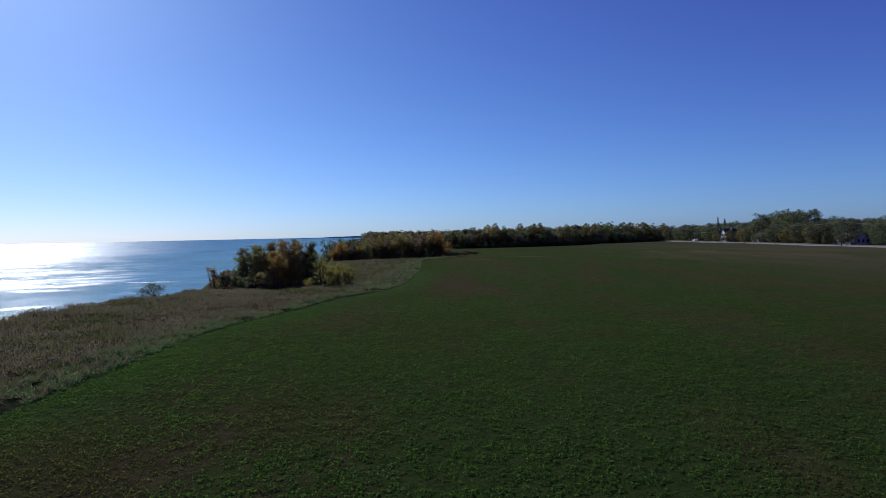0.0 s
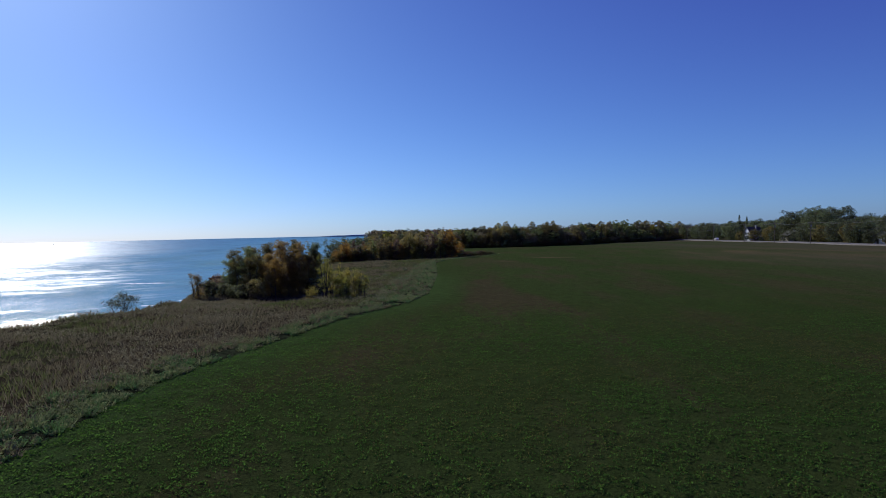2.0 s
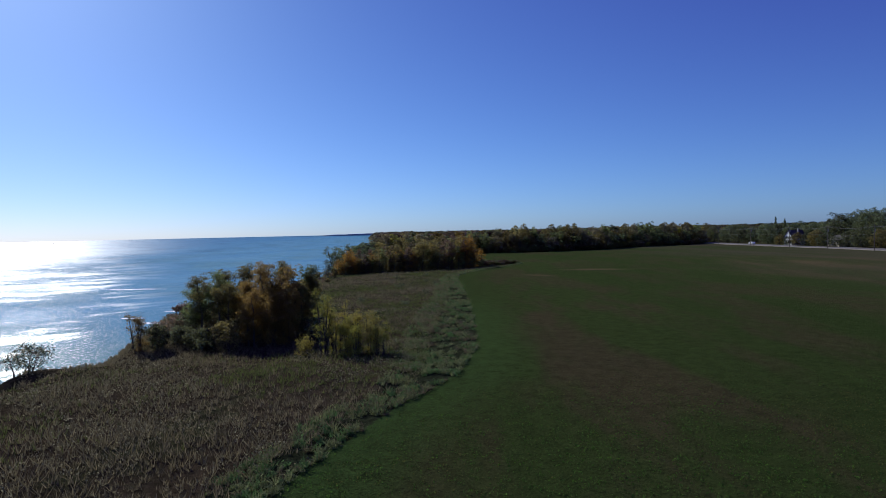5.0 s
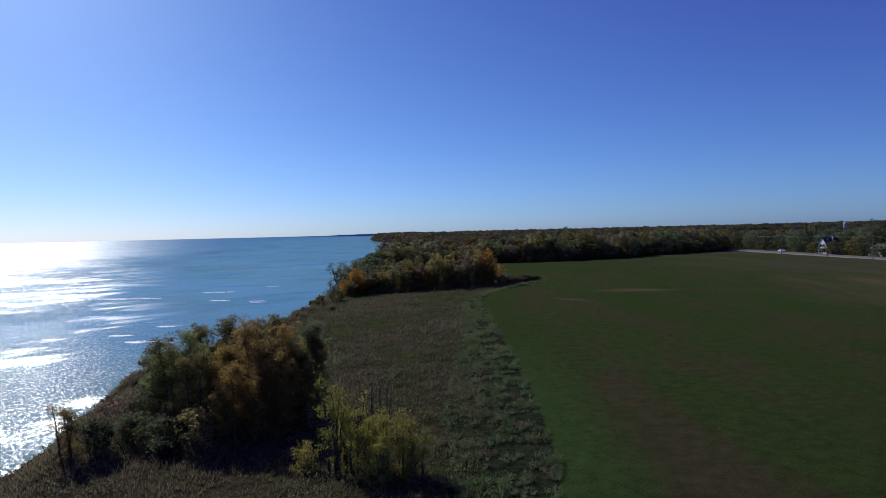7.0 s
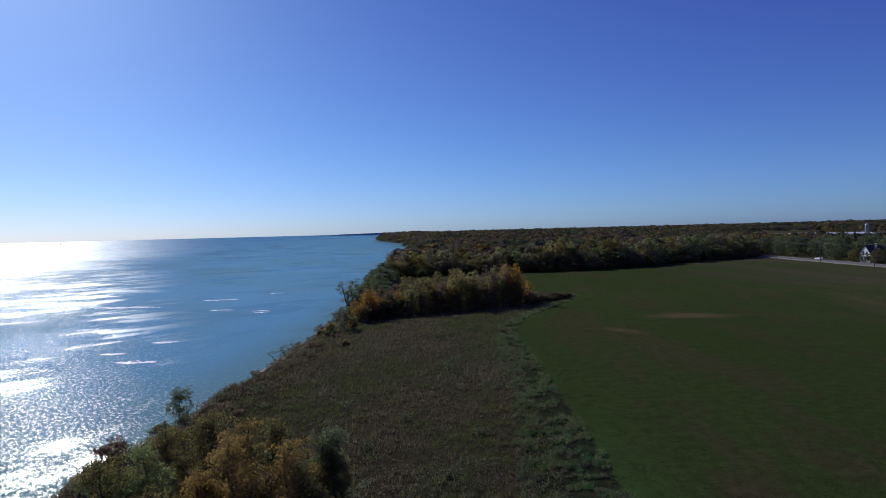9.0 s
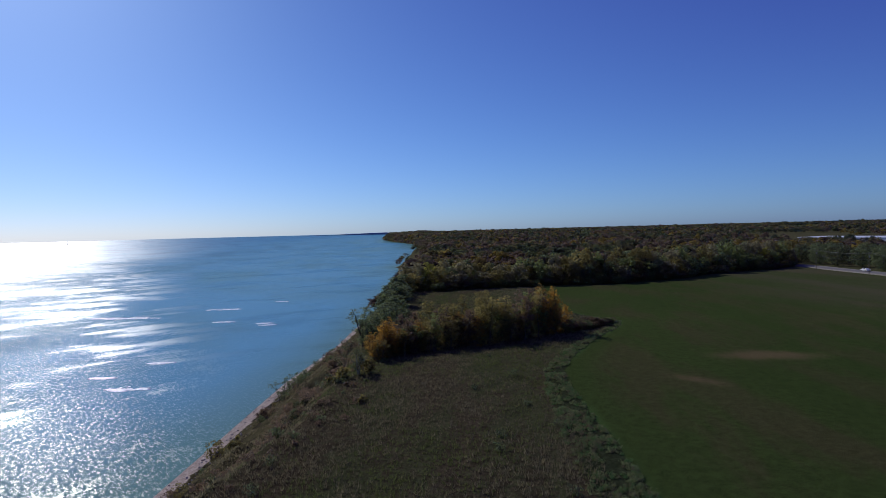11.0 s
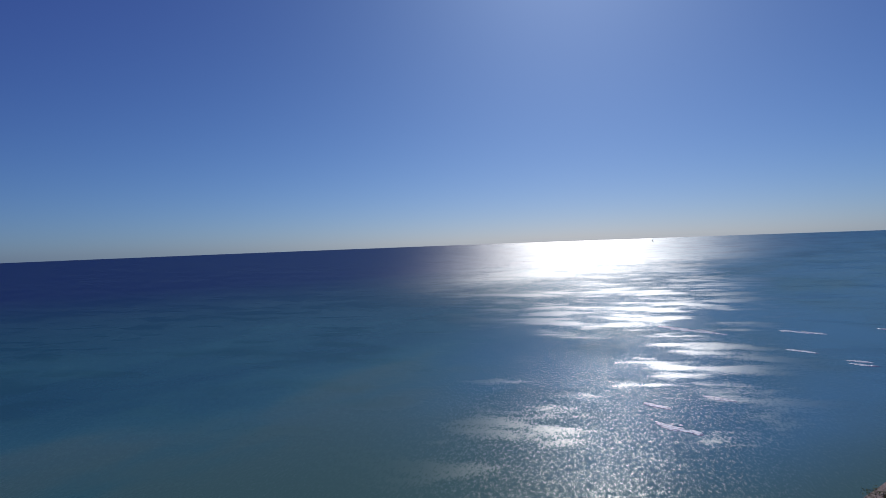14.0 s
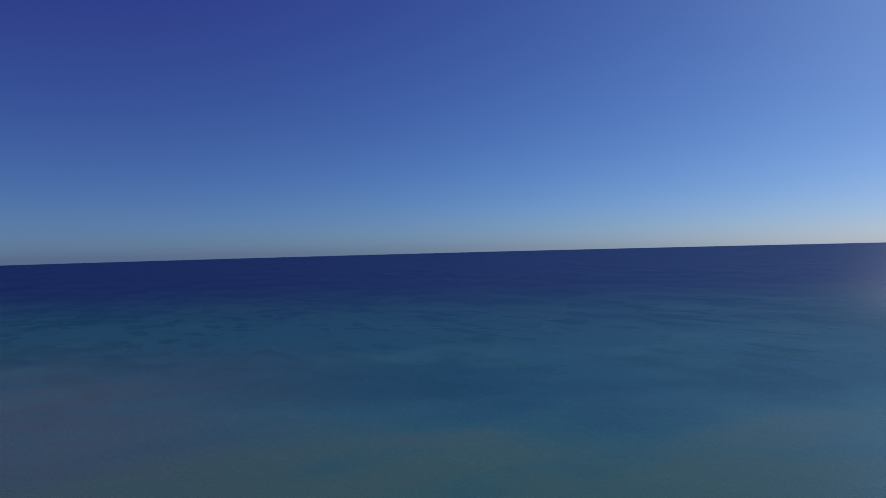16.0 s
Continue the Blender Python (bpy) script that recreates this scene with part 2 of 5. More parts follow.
    turf = k.mix(k.ramp(tuft, 0.38, 0.62), (0.0290, 0.0260, 0.0140), (0.1000, 0.0840, 0.0450))
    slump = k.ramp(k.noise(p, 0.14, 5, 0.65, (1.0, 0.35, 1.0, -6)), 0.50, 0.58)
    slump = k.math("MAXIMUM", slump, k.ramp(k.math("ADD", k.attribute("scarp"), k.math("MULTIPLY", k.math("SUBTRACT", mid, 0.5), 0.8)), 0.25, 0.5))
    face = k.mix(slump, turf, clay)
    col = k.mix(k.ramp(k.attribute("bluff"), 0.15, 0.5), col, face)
    sand = k.mix(k.ramp(k.noise(p, 1.6, 5, 0.7), 0.3, 0.7), (0.2714, 0.2144, 0.1764), (0.5428, 0.4478, 0.3800))
    shingle = k.ramp(k.noise(p, 0.35, 4, 0.7, (1.0, 0.35, 1.0)), 0.5, 0.68, 0.0, 0.6)
    sand = k.mix(shingle, sand, (0.1221, 0.1058, 0.0950))
    beach = k.math("ADD", k.attribute("beach"), k.math("MULTIPLY", k.math("SUBTRACT", k.noise(p, 0.22, 4, 0.65), 0.5), 1.6))
    col = k.mix(k.ramp(beach, 0.4, 0.55), col, sand)
    b = k.bump(fine, 0.9, 0.16, k.bump(mid, 0.6, 0.25))
    shader = k.principled(col, 0.95, b, spec=0.0)
    soft = shader.node   # the fuzz of stems and leaf hairs catches low light
    soft.inputs["Sheen Weight"].default_value = 0.058
    soft.inputs["Sheen Roughness"].default_value = 0.6
    k.put(soft.inputs["Sheen Tint"], (0.52, 0.60, 0.23))
    return k.done(shader)


def water_material():
    k = Net("lake_water")
    p = k.position()
    off = k.attribute("offshore")
    plume = k.noise(p, 0.012, 4, 0.55, (1.0, 0.55, 1.0, 20))
    plume2 = k.noise(p, 0.05, 4, 0.6, (1.0, 0.4, 1.0, 10))
    reach = k.math("ADD", off, k.math("ADD", k.math("MULTIPLY", k.math("SUBTRACT", plume, 0.5), 560.0),
                                     k.math("MULTIPLY", k.math("SUBTRACT", plume2, 0.5), 110.0)))
    col = k.mix(k.ramp(off, 0.0, 110.0), (0.0990, 0.2311, 0.1812), (0.0462, 0.1971, 0.1725))
    col = k.mix(k.ramp(reach, 60.0, 190.0, 0.88, 0.0), col, (0.0968, 0.1971, 0.1300))
    col = k.mix(k.ramp(reach, 90.0, 330.0), col, (0.0120, 0.1040, 0.1150))
    col = k.mix(k.ramp(off, 240.0, 1000.0), col, (0.0090, 0.0290, 0.1150))
    col = k.mix(k.math("MULTIPLY", k.attribute("mud"), k.ramp(plume2, 0.3, 0.62, 0.45, 0.95)), col, (0.112, 0.142, 0.118))
    # reflected glow of the sky near the sun, put into the water's colour
    glow_tint = k.math("MULTIPLY", k.attribute("sky_glow"), k.ramp(plume, 0.3, 0.6, 0.55, 1.0))
    col = k.mix(glow_tint, col, (0.0950, 0.2880, 0.3900))
    # wind: ruffled cat's-paws between slicks near the shore, an even chop farther out
    paw = k.noise(p, 0.058, 4, 0.6, (0.5, 1.0, 1.0, 41))
    lane = k.noise(p, 0.013, 2, 0.5, (0.6, 1.0, 1.0, 35))
    facet = k.noise(p, 1.3, 4, 1.0, (1.0, 0.38, 1.0, 41))
    patch = k.ramp(k.math("ADD", paw, k.math("MULTIPLY", k.math("SUBTRACT", lane, 0.5), 0.5)), 0.48, 0.70)
    open_lake = k.ramp(k.math("ADD", off, k.math("MULTIPLY", k.math("SUBTRACT", lane, 0.5), 160.0)), 20.0, 900.0, 0.33, 0.72)
    wind = k.math("ADD", k.math("ADD", open_lake, k.math("MULTIPLY", k.math("SUBTRACT", lane, 0.5), 0.25)), k.math("MULTIPLY", patch, k.ramp(off, 0.0, 240.0, 0.48, 0.52)))
    wind = k.math("ADD", wind, k.math("MULTIPLY", k.math("SUBTRACT", facet, 0.5), 3.1))
    ruffle = k.ramp(wind, 0.38, 0.66)
    n = k.bump(facet, 1.0, k.ramp(ruffle, 0.0, 1.0, 0.006, 0.036))
    diff = k.n.new("ShaderNodeBsdfDiffuse")
    k.put(diff.inputs["Color"], col)
    gl = k.n.new("ShaderNodeBsdfGlossy")
    gl.distribution = "BECKMANN"
    gl.inputs["Color"].default_value = (1, 1, 1, 1)
    k.put(gl.inputs["Roughness"], k.ramp(ruffle, 0.0, 1.0, 0.14, k.ramp(off, 80.0, 700.0, 0.39, 0.48)))
    k.l.new(n, gl.inputs["Normal"])
    swell = k.n.new("ShaderNodeCombineXYZ")   # the crests run across from the shore, so the slopes face along it
    swell.inputs[0].default_value = 1.0
    k.l.new(swell.outputs[0], gl.inputs["Tangent"])
    k.put(gl.inputs["Anisotropy"], k.ramp(off, 120.0, 520.0, 0.28, 0.02))
    lw = k.n.new("ShaderNodeFresnel")
    lw.inputs["IOR"].default_value = 1.33
    mx = k.n.new("ShaderNodeMixShader")
    k.l.new(k.math("MINIMUM", lw.outputs[0], 0.20), mx.inputs[0])
    k.l.new(diff.outputs[0], mx.inputs[1])
    k.l.new(gl.outputs[0], mx.inputs[2])
    return k.done(mx.outputs[0])


GROUND = ground_material()
WATER = water_material()
ASPHALT = plain("asphalt", (0.20, 0.19, 0.175), 0.9, grain=20, amount=0.3, spec=0.2)
GRAVEL = plain("gravel", (0.34, 0.31, 0.26), 0.95, grain=8, amount=0.4, spec=0.1)
SIDING = plain("white_siding", (0.78, 0.78, 0.76), 0.6, amount=0.12)
SIDING_TAN = plain("tan_siding", (0.42, 0.36, 0.28), 0.7, amount=0.2)
ROOFING = plain("roof_shingle", (0.09, 0.085, 0.085), 0.9, grain=6, amount=0.4)
METAL_WHITE = plain("white_metal", (0.72, 0.74, 0.76), 0.45, grain=2, amount=0.15)
CONCRETE = plain("concrete", (0.42, 0.40, 0.37), 0.9, grain=3, amount=0.25)
GLASS = plain("dark_glass", (0.03, 0.04, 0.05), 0.08, grain=1, spec=0.6)
TIMBER = plain("weathered_timber", (0.17, 0.14, 0.11), 0.9, grain=14, amount=0.4)
WIRE = plain("grey_wire", (0.12, 0.12, 0.12), 0.6, amount=0.1)
PAINT_WHITE = plain("white_car_paint", (0.8, 0.8, 0.8), 0.25, amount=0.05, spec=0.5)
PAINT_DARK = plain("dark_car_paint", (0.05, 0.06, 0.08), 0.25, amount=0.1, spec=0.5)
RUBBER = plain("rubber", (0.02, 0.02, 0.02), 0.8, amount=0.2)
STONE = plain("beach_stone", (0.38, 0.34, 0.31), 0.85, grain=5, amount=0.5)
# plain white standing in for sun glint on rippled water
GLINT_WHITE = plain("lake_glint_white", (0.9, 0.92, 0.94), 0.4, grain=1.2, amount=0.2, spec=0.6)
# pale blue-grey in place of tree green: haze painted into the colour
HILL = plain("far_shore_haze", (0.30, 0.35, 0.42), 0.95, grain=0.02, amount=0.3)


# ---------------------------------------------------------------- the lie of the land
LAKE = -23.0


def curve(points):
    ys, xs = zip(*points)
    return lambda y: np.interp(y, ys, xs)


shore = curve([(-400, -100), (0, -89), (60, -86), (110, -84), (216, -82.6), (290, -82), (340, -77.5), (500, -76.5), (640, -80),
               (730, -78.5), (800, -92), (868, -110), (900, -103), (1000, -97), (1500, -122), (2080, -180), (2500, -290), (3000, -405),
               (3300, -415), (4900, -380)])
brow = curve([(-400, -61), (40, -54.3), (79, -49.2), (91, -46.9), (98, -44.4), (104, -44), (110, -46), (117, -47.5), (123, -49.5), (133, -51.3), (143, -51.8), (154, -51.2), (167, -49), (180, -46.6),
              (190, -45.5), (210, -45.5), (240, -47), (300, -50), (340, -49), (500, -46), (640, -48), (730, -46), (868, -82), (1000, -66), (1500, -90),
              (2080, -150), (2500, -262), (3000, -375), (4900, -350)])
crop_edge = curve([(-200, -24), (30, -23.5), (55, -23.4), (70, -20.1), (80, -16.4), (88, -13.2), (95, -9.5), (106, -7.4), (120, -6.9), (150, -6.6),
                   (195, -7.6), (207, -6.5), (220, -2), (238, 7), (250, 15), (258, 17.5), (264, 17), (270, 11), (280, 6), (300, 4), (345, 8), (356, 10)])
strip_width = curve([(-200, 4.2), (0, 4.2), (50, 3.6), (80, 2.8), (92, 4.0), (108, 8.5), (125, 7.4), (150, 6.0), (180, 4.4), (200, 3.0), (230, 2.4), (300, 2.0)])
wood_edge = curve([(-75, 330), (-36, 342), (10, 354), (44, 358), (80, 378), (119, 403), (140, 412), (160, 428), (176, 452)])


def lattice(ix, iy, seed):
    h = np.sin(ix * 127.1 + iy * 311.7 + seed * 74.7) * 43758.5453
    return h - np.floor(h)


def bumps(x, y, size, seed=0):
    """Smooth noise from -1 to 1."""
    x, y = np.asarray(x, float) / size, np.asarray(y, float) / size
    ix, iy = np.floor(x), np.floor(y)
    fx, fy = x - ix, y - iy
    fx, fy = fx * fx * (3 - 2 * fx), fy * fy * (3 - 2 * fy)
    top = lattice(ix, iy, seed) * (1 - fx) + lattice(ix + 1, iy, seed) * fx
    low = lattice(ix, iy + 1, seed) * (1 - fx) + lattice(ix + 1, iy + 1, seed) * fx
    return 2 * (top * (1 - fy) + low * fy) - 1


def smooth(v, lo, hi):
    u = np.clip((v - lo) / (hi - lo), 0, 1)
    return u * u * (3 - 2 * u)


def far_rise(x, y):
    r = np.hypot(np.asarray(x) + 80, np.asarray(y) - 150)
    return 26 * np.clip((r - 2000) / 2850, 0, 1.1) ** 2


def bluff_u(x, y):
    s, b = shore(y), brow(y)
    b = b + 1.3 * bumps(x * 0, y, 9, 3) + 0.6 * bumps(x * 0, y, 3.1, 4)
    return (x - s - 5.0) / (b - s - 5.0)


def ground_z(x, y):
    x, y = np.asarray(x, float), np.asarray(y, float)
    s, u = shore(y), bluff_u(x, y)
    near = np.exp(-np.clip(np.hypot(x + 40, y - 150) - 400, 0, None) / 300)
    under = LAKE - 0.05 + np.clip(x - s, -60, 0) * 0.08
    strand = LAKE - 0.05 + np.clip(x - s, 0, 5) * 0.17
    c = np.clip(u, 0, 1)
    face = (0.72 * c + 0.28 * c * c) * 22.2
    gully = np.sin(np.pi * c) * (2.2 * bumps(x, y, 12, 5) + 1.6 * (0.5 - np.abs(bumps(x * 1.6, y, 7, 6))) + 0.5 * bumps(x, y, 2.6, 12)) * near
    ledge = 0.75 + 0.09 * bumps(x * 0, y, 26, 13) + 0.05 * bumps(x, y, 6, 14)
    gully = gully + near * 2.6 * (smooth(u, ledge - 0.03, ledge + 0.03) - smooth(u, 0.25, 1.0)) * (u > 0) * (u < 1.02)
    top = np.where(u > 1, 1.0, c ** 6)
    lie = top * (0.22 * bumps(x, y, 23, 7) + 0.10 * bumps(x, y, 6, 8)) * near
    tussock = smooth(crop_edge(y) - x, 0, 3) * top * near * (0.14 * bumps(x, y, 1.9, 9) + 0.35 * np.exp(-((u - 1.0) / 0.16) ** 2) * bumps(x, y, 3.4, 16))
    inland = np.clip(x - brow(y), 0, None)
    hill = 3 * smooth(np.hypot(inland, (y - 150) * 0.55), 600, 2400) * (1 + 0.35 * bumps(x, y, 420, 11)) * smooth(inland, 20, 500)
    z = np.where(x < s, under, strand + np.where(u > 0, face + gully + lie + tussock, 0))
    # a slipped terrace just below the brow
    bench = np.exp(-((x + 54.0) / 4.5) ** 4 - ((y - 108) / 6) ** 4)
    z = z + bench * np.clip(-2.1 - z, 0, None)
    # hollows in front of the clump and the grove, and the crop's slow rise to the road
    z = z - top * 1.1 * np.exp(-((x + 32) / 11) ** 2 - ((y - 112) / 11) ** 2)
    a, b = (x + 20) * 0.85 + (y - 243) * 0.52, (y - 243) * 0.85 - (x + 20) * 0.52
    z = z - top * 1.5 * np.exp(-(a / 28) ** 2 - (b / 13) ** 2)
    z = z + 0.8 * smooth(x, 40, 160) * smooth(y, -100, 60) * (1 - smooth(y, 420, 520))
    return z + hill + far_rise(x, y) * (1 - 0.5 * smooth(inland, 0, 250))


def gz(x, y):
    return float(ground_z(x, y))


# ---------------------------------------------------------------- mesh helpers
def mesh_from(name, verts, faces, mats, smooth_shade=False, slots=None):
    """A mesh from arrays; faces: an array with one row of corners for each face."""
    me = bpy.data.meshes.new(name)
    verts, faces = np.asarray(verts, np.float32), np.asarray(faces, np.int32)
    n, k = faces.shape
    me.vertices.add(len(verts))
    me.vertices.foreach_set("co", verts.ravel())
    me.loops.add(n * k)
    me.loops.foreach_set("vertex_index", faces.ravel())
    me.polygons.add(n)
    me.polygons.foreach_set("loop_start", np.arange(0, n * k, k, dtype=np.int32))
    me.polygons.foreach_set("loop_total", np.full(n, k, np.int32))
    for m in (mats if isinstance(mats, (list, tuple)) else [mats]):
        me.materials.append(m)
    if slots is not None:
        me.polygons.foreach_set("material_index", np.asarray(slots, np.int32))
    if smooth_shade:
        me.polygons.foreach_set("use_smooth", np.ones(n, bool))
    me.update(calc_edges=True)
    me.validate()
    return me


def thing(name, label, category, place=(0, 0, 0), turn=0.0, group="", kind=""):
    ob = new(name)
    ob.empty_display_size = 0.3
    ob.matrix_basis = pose(*place, 0, 0, turn)
    return tagged(ob, label, category, group, kind)


def part(name, bm, mat, parent, label=""):
    """Links a bmesh or a finished mesh as one object under a thing or a part."""
    me = bm
    if isinstance(bm, bmesh.types.BMesh):
        me = bpy.data.meshes.new(name)
        bm.normal_update()
        bm.to_mesh(me)
        bm.free()
        me.materials.append(mat)
    ob = new(name, me)
    ob.parent = parent
    return tagged(ob, label)


def box(bm, x0, y0, z0, x1, y1, z1, bevel=0.0):
    made = bmesh.ops.create_cube(bm, size=1.0)
    bmesh.ops.scale(bm, vec=(x1 - x0, y1 - y0, z1 - z0), verts=made["verts"])
    bmesh.ops.translate(bm, vec=((x0 + x1) / 2, (y0 + y1) / 2, (z0 + z1) / 2), verts=made["verts"])
    if bevel:
        edges = list({ed for v in made["verts"] for ed in v.link_edges})
        bmesh.ops.bevel(bm, geom=edges, offset=bevel, segments=2, affect="EDGES", profile=0.5)
    return bm


def tube(bm, a, b, r0, r1, sides=10):
    a, b = Vector(a), Vector(b)
    made = bmesh.ops.create_cone(bm, cap_ends=True, segments=sides, radius1=r0, radius2=r1, depth=(b - a).length)
    turn = (b - a).to_track_quat("Z", "Y").to_matrix().to_4x4()
    bmesh.ops.transform(bm, matrix=Matrix.Translation((a + b) / 2) @ turn, verts=made["verts"])
    return bm


# ---------------------------------------------------------------- ground sheet and lake
def spaced(*runs):
    """Values through runs of (start, end, step); a step given as a pair grows along the run."""
    out = []
    for lo, hi, step in runs:
        if isinstance(step, tuple):
            v, (d, g) = lo, step
            while v < hi:
                out.append(v)
                v, d = v + d, d * g
        else:
            out.extend(np.arange(lo, hi - 1e-6, step))
    return np.array(out)


def build_ground():
    across = spaced((-60, 0, 6.0), (0, 34, 0.9), (34, 84, 1.0), (84, 140, 2.0), (140, 300, 6.0), (300, 4600, (10, 1.09)))
    along = spaced((-160, 20, 9.0), (20, 60, 1.6), (60, 262, 1.1), (262, 460, 2.6), (460, 4900, (5, 1.075)))
    s, y = np.meshgrid(across, along)
    x = shore(y) + s
    z = ground_z(x, y)
    verts = np.stack([x, y, z], -1).reshape(-1, 3)
    ny, nx = s.shape
    i = np.arange(ny * nx).reshape(ny, nx)
    faces = np.stack([i[:-1, :-1], i[:-1, 1:], i[1:, 1:], i[1:, :-1]], -1).reshape(-1, 4)
    me = mesh_from("ground", verts, faces, GROUND, True)
    crop = x - crop_edge(y)
    woods = y - wood_edge(x)
    woods = np.where(x > 176, (x - 178) * 0.5, woods)
    woods = np.where(y > 470, 20, woods)
    bare = np.maximum(1 - np.hypot((x - 34) / 17, (y - 215) / 7), 0.8 - np.hypot((x - 13) / 8, (y - 199 + (x - 13) * 0.8) / 5.0))
    bare = np.maximum(bare, 0.75 - np.hypot((x - 100 + (y - 220) * 0.18) / 14, (y - 220) / 42))
    bare = np.maximum(bare, 0.5 - 0.4 * np.hypot((x - 105) / 50, (y - 205) / 85))
    u = bluff_u(x, y)
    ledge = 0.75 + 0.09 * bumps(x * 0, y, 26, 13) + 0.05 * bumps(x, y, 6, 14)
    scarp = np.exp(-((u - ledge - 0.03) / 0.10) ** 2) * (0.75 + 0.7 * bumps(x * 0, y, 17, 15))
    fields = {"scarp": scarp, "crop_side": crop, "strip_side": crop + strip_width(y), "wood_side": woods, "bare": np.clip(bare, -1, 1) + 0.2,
              "bluff": smooth(0.92 - u, 0, 0.1) * (1 - smooth(y, 300, 380)), "beach": 1 - smooth(x - shore(y) + 5.0 * smooth(y, 345, 450), 1.6, 5.6)}
    fields["north"] = smooth(y, 110, 230)
    fields["wood_side"] = np.where((y > 350) & (u < 1.0), np.maximum(woods, (y - 350) * 0.5), woods)
    for key, v in fields.items():
        at = me.attributes.new(key, "FLOAT", "POINT")
        at.data.foreach_set("value", np.clip(v, -200, 200).astype(np.float32).ravel())
    tagged(new("ground", me), "crop field and dry brown meadow ending in a clay bluff above a beach", "ground", kind="structure")


def build_lake():
    ring = spaced((0.5, 4860, (14, 1.035)))
    ring = np.append(ring, 4860)
    ang = np.linspace(0, 2 * np.pi, 145)[:-1]
    r, a = np.meshgrid(ring, ang)
    x, y = -80 + r * np.cos(a), 150 + r * np.sin(a)
    z = LAKE + far_rise(x, y)
    verts = np.stack([x, y, z], -1).reshape(-1, 3)
    na, nr = r.shape
    i = np.arange(na * nr).reshape(na, nr)
    j = np.roll(i, -1, 0)
    faces = np.stack([i[:, :-1], i[:, 1:], j[:, 1:], j[:, :-1]], -1).reshape(-1, 4)
    me = mesh_from("water", verts, faces, WATER, True)
    at = me.attributes.new("offshore", "FLOAT", "POINT")
    at.data.foreach_set("value", (shore(y) - x).astype(np.float32).ravel())
    # painted glow: northward water only, fading with the angle off the shore
    sky_glow = smooth(y, 185, 330) * (1 - smooth((shore(y) - x) / np.maximum(y - 100, 1), 0.45, 1.2)) * smooth(shore(y) - x, -5, 30)
    mud = smooth(80 - y, -60, 120) * (1 - smooth(shore(y) - x, 130, 380))
    me.attributes.new("mud", "FLOAT", "POINT").data.foreach_set("value", mud.astype(np.float32).ravel())
    me.attributes.new("sky_glow", "FLOAT", "POINT").data.foreach_set("value", sky_glow.astype(np.float32).ravel())
    tagged(new("water", me), "blue-green lake water with wind streaks and sun glitter", "water", kind="structure")


build_ground()
build_lake()


# ---------------------------------------------------------------- trees
def tube_arrays(path, radii, sides):
    """Vertices and faces of one tapered limb along a path."""
    path, n = np.asarray(path, float), len(path)
    t = np.gradient(path, axis=0)
    t /= np.linalg.norm(t, axis=1)[:, None] + 1e-9
    ref = np.array([0.31, 0.94, 0.12])
    u = np.cross(t, ref)
    u /= np.linalg.norm(u, axis=1)[:, None] + 1e-9
    v = np.cross(t, u)
    ang = np.arange(sides) * 2 * np.pi / sides
    ring = u[:, None] * np.cos(ang)[None, :, None] + v[:, None] * np.sin(ang)[None, :, None]
    verts = (path[:, None] + ring * np.asarray(radii)[:, None, None]).reshape(-1, 3)
    i = np.arange(n * sides).reshape(n, sides)
    j = np.roll(i, -1, 1)
    faces = np.stack([i[:-1], j[:-1], j[1:], i[1:]], -1).reshape(-1, 4)
    return verts, faces


def joined(pieces):
    verts, faces, base = [], [], 0
    for v, f in pieces:
        verts.append(v)
        faces.append(f + base)
        base += len(v)
    return np.concatenate(verts), np.concatenate(faces)


def leaf_quads(rng, centres, size, up=0.45, outward=None):
    """One folded rhombus for each leaf spray."""
    n = len(centres)
    d = rng.normal(size=(n, 3))
    d[:, 2] += up
    if outward is not None:
        d += outward * 0.6
    d /= np.linalg.norm(d, axis=1)[:, None]
    a = np.cross(d, rng.normal(size=(n, 3)))
    a /= np.linalg.norm(a, axis=1)[:, None]
    b = np.cross(d, a)
    s = size * rng.uniform(0.6, 1.35, (n, 1))
    long, wide = a * s, b * s * rng.uniform(0.45, 0.75, (n, 1))
    fold = d * s * rng.uniform(-0.2, 0.25, (n, 1))
    verts = np.stack([centres - long, centres + wide + fold, centres + long, centres - wide + fold], 1).reshape(-1, 3)
    return verts, np.arange(4 * n).reshape(n, 4)


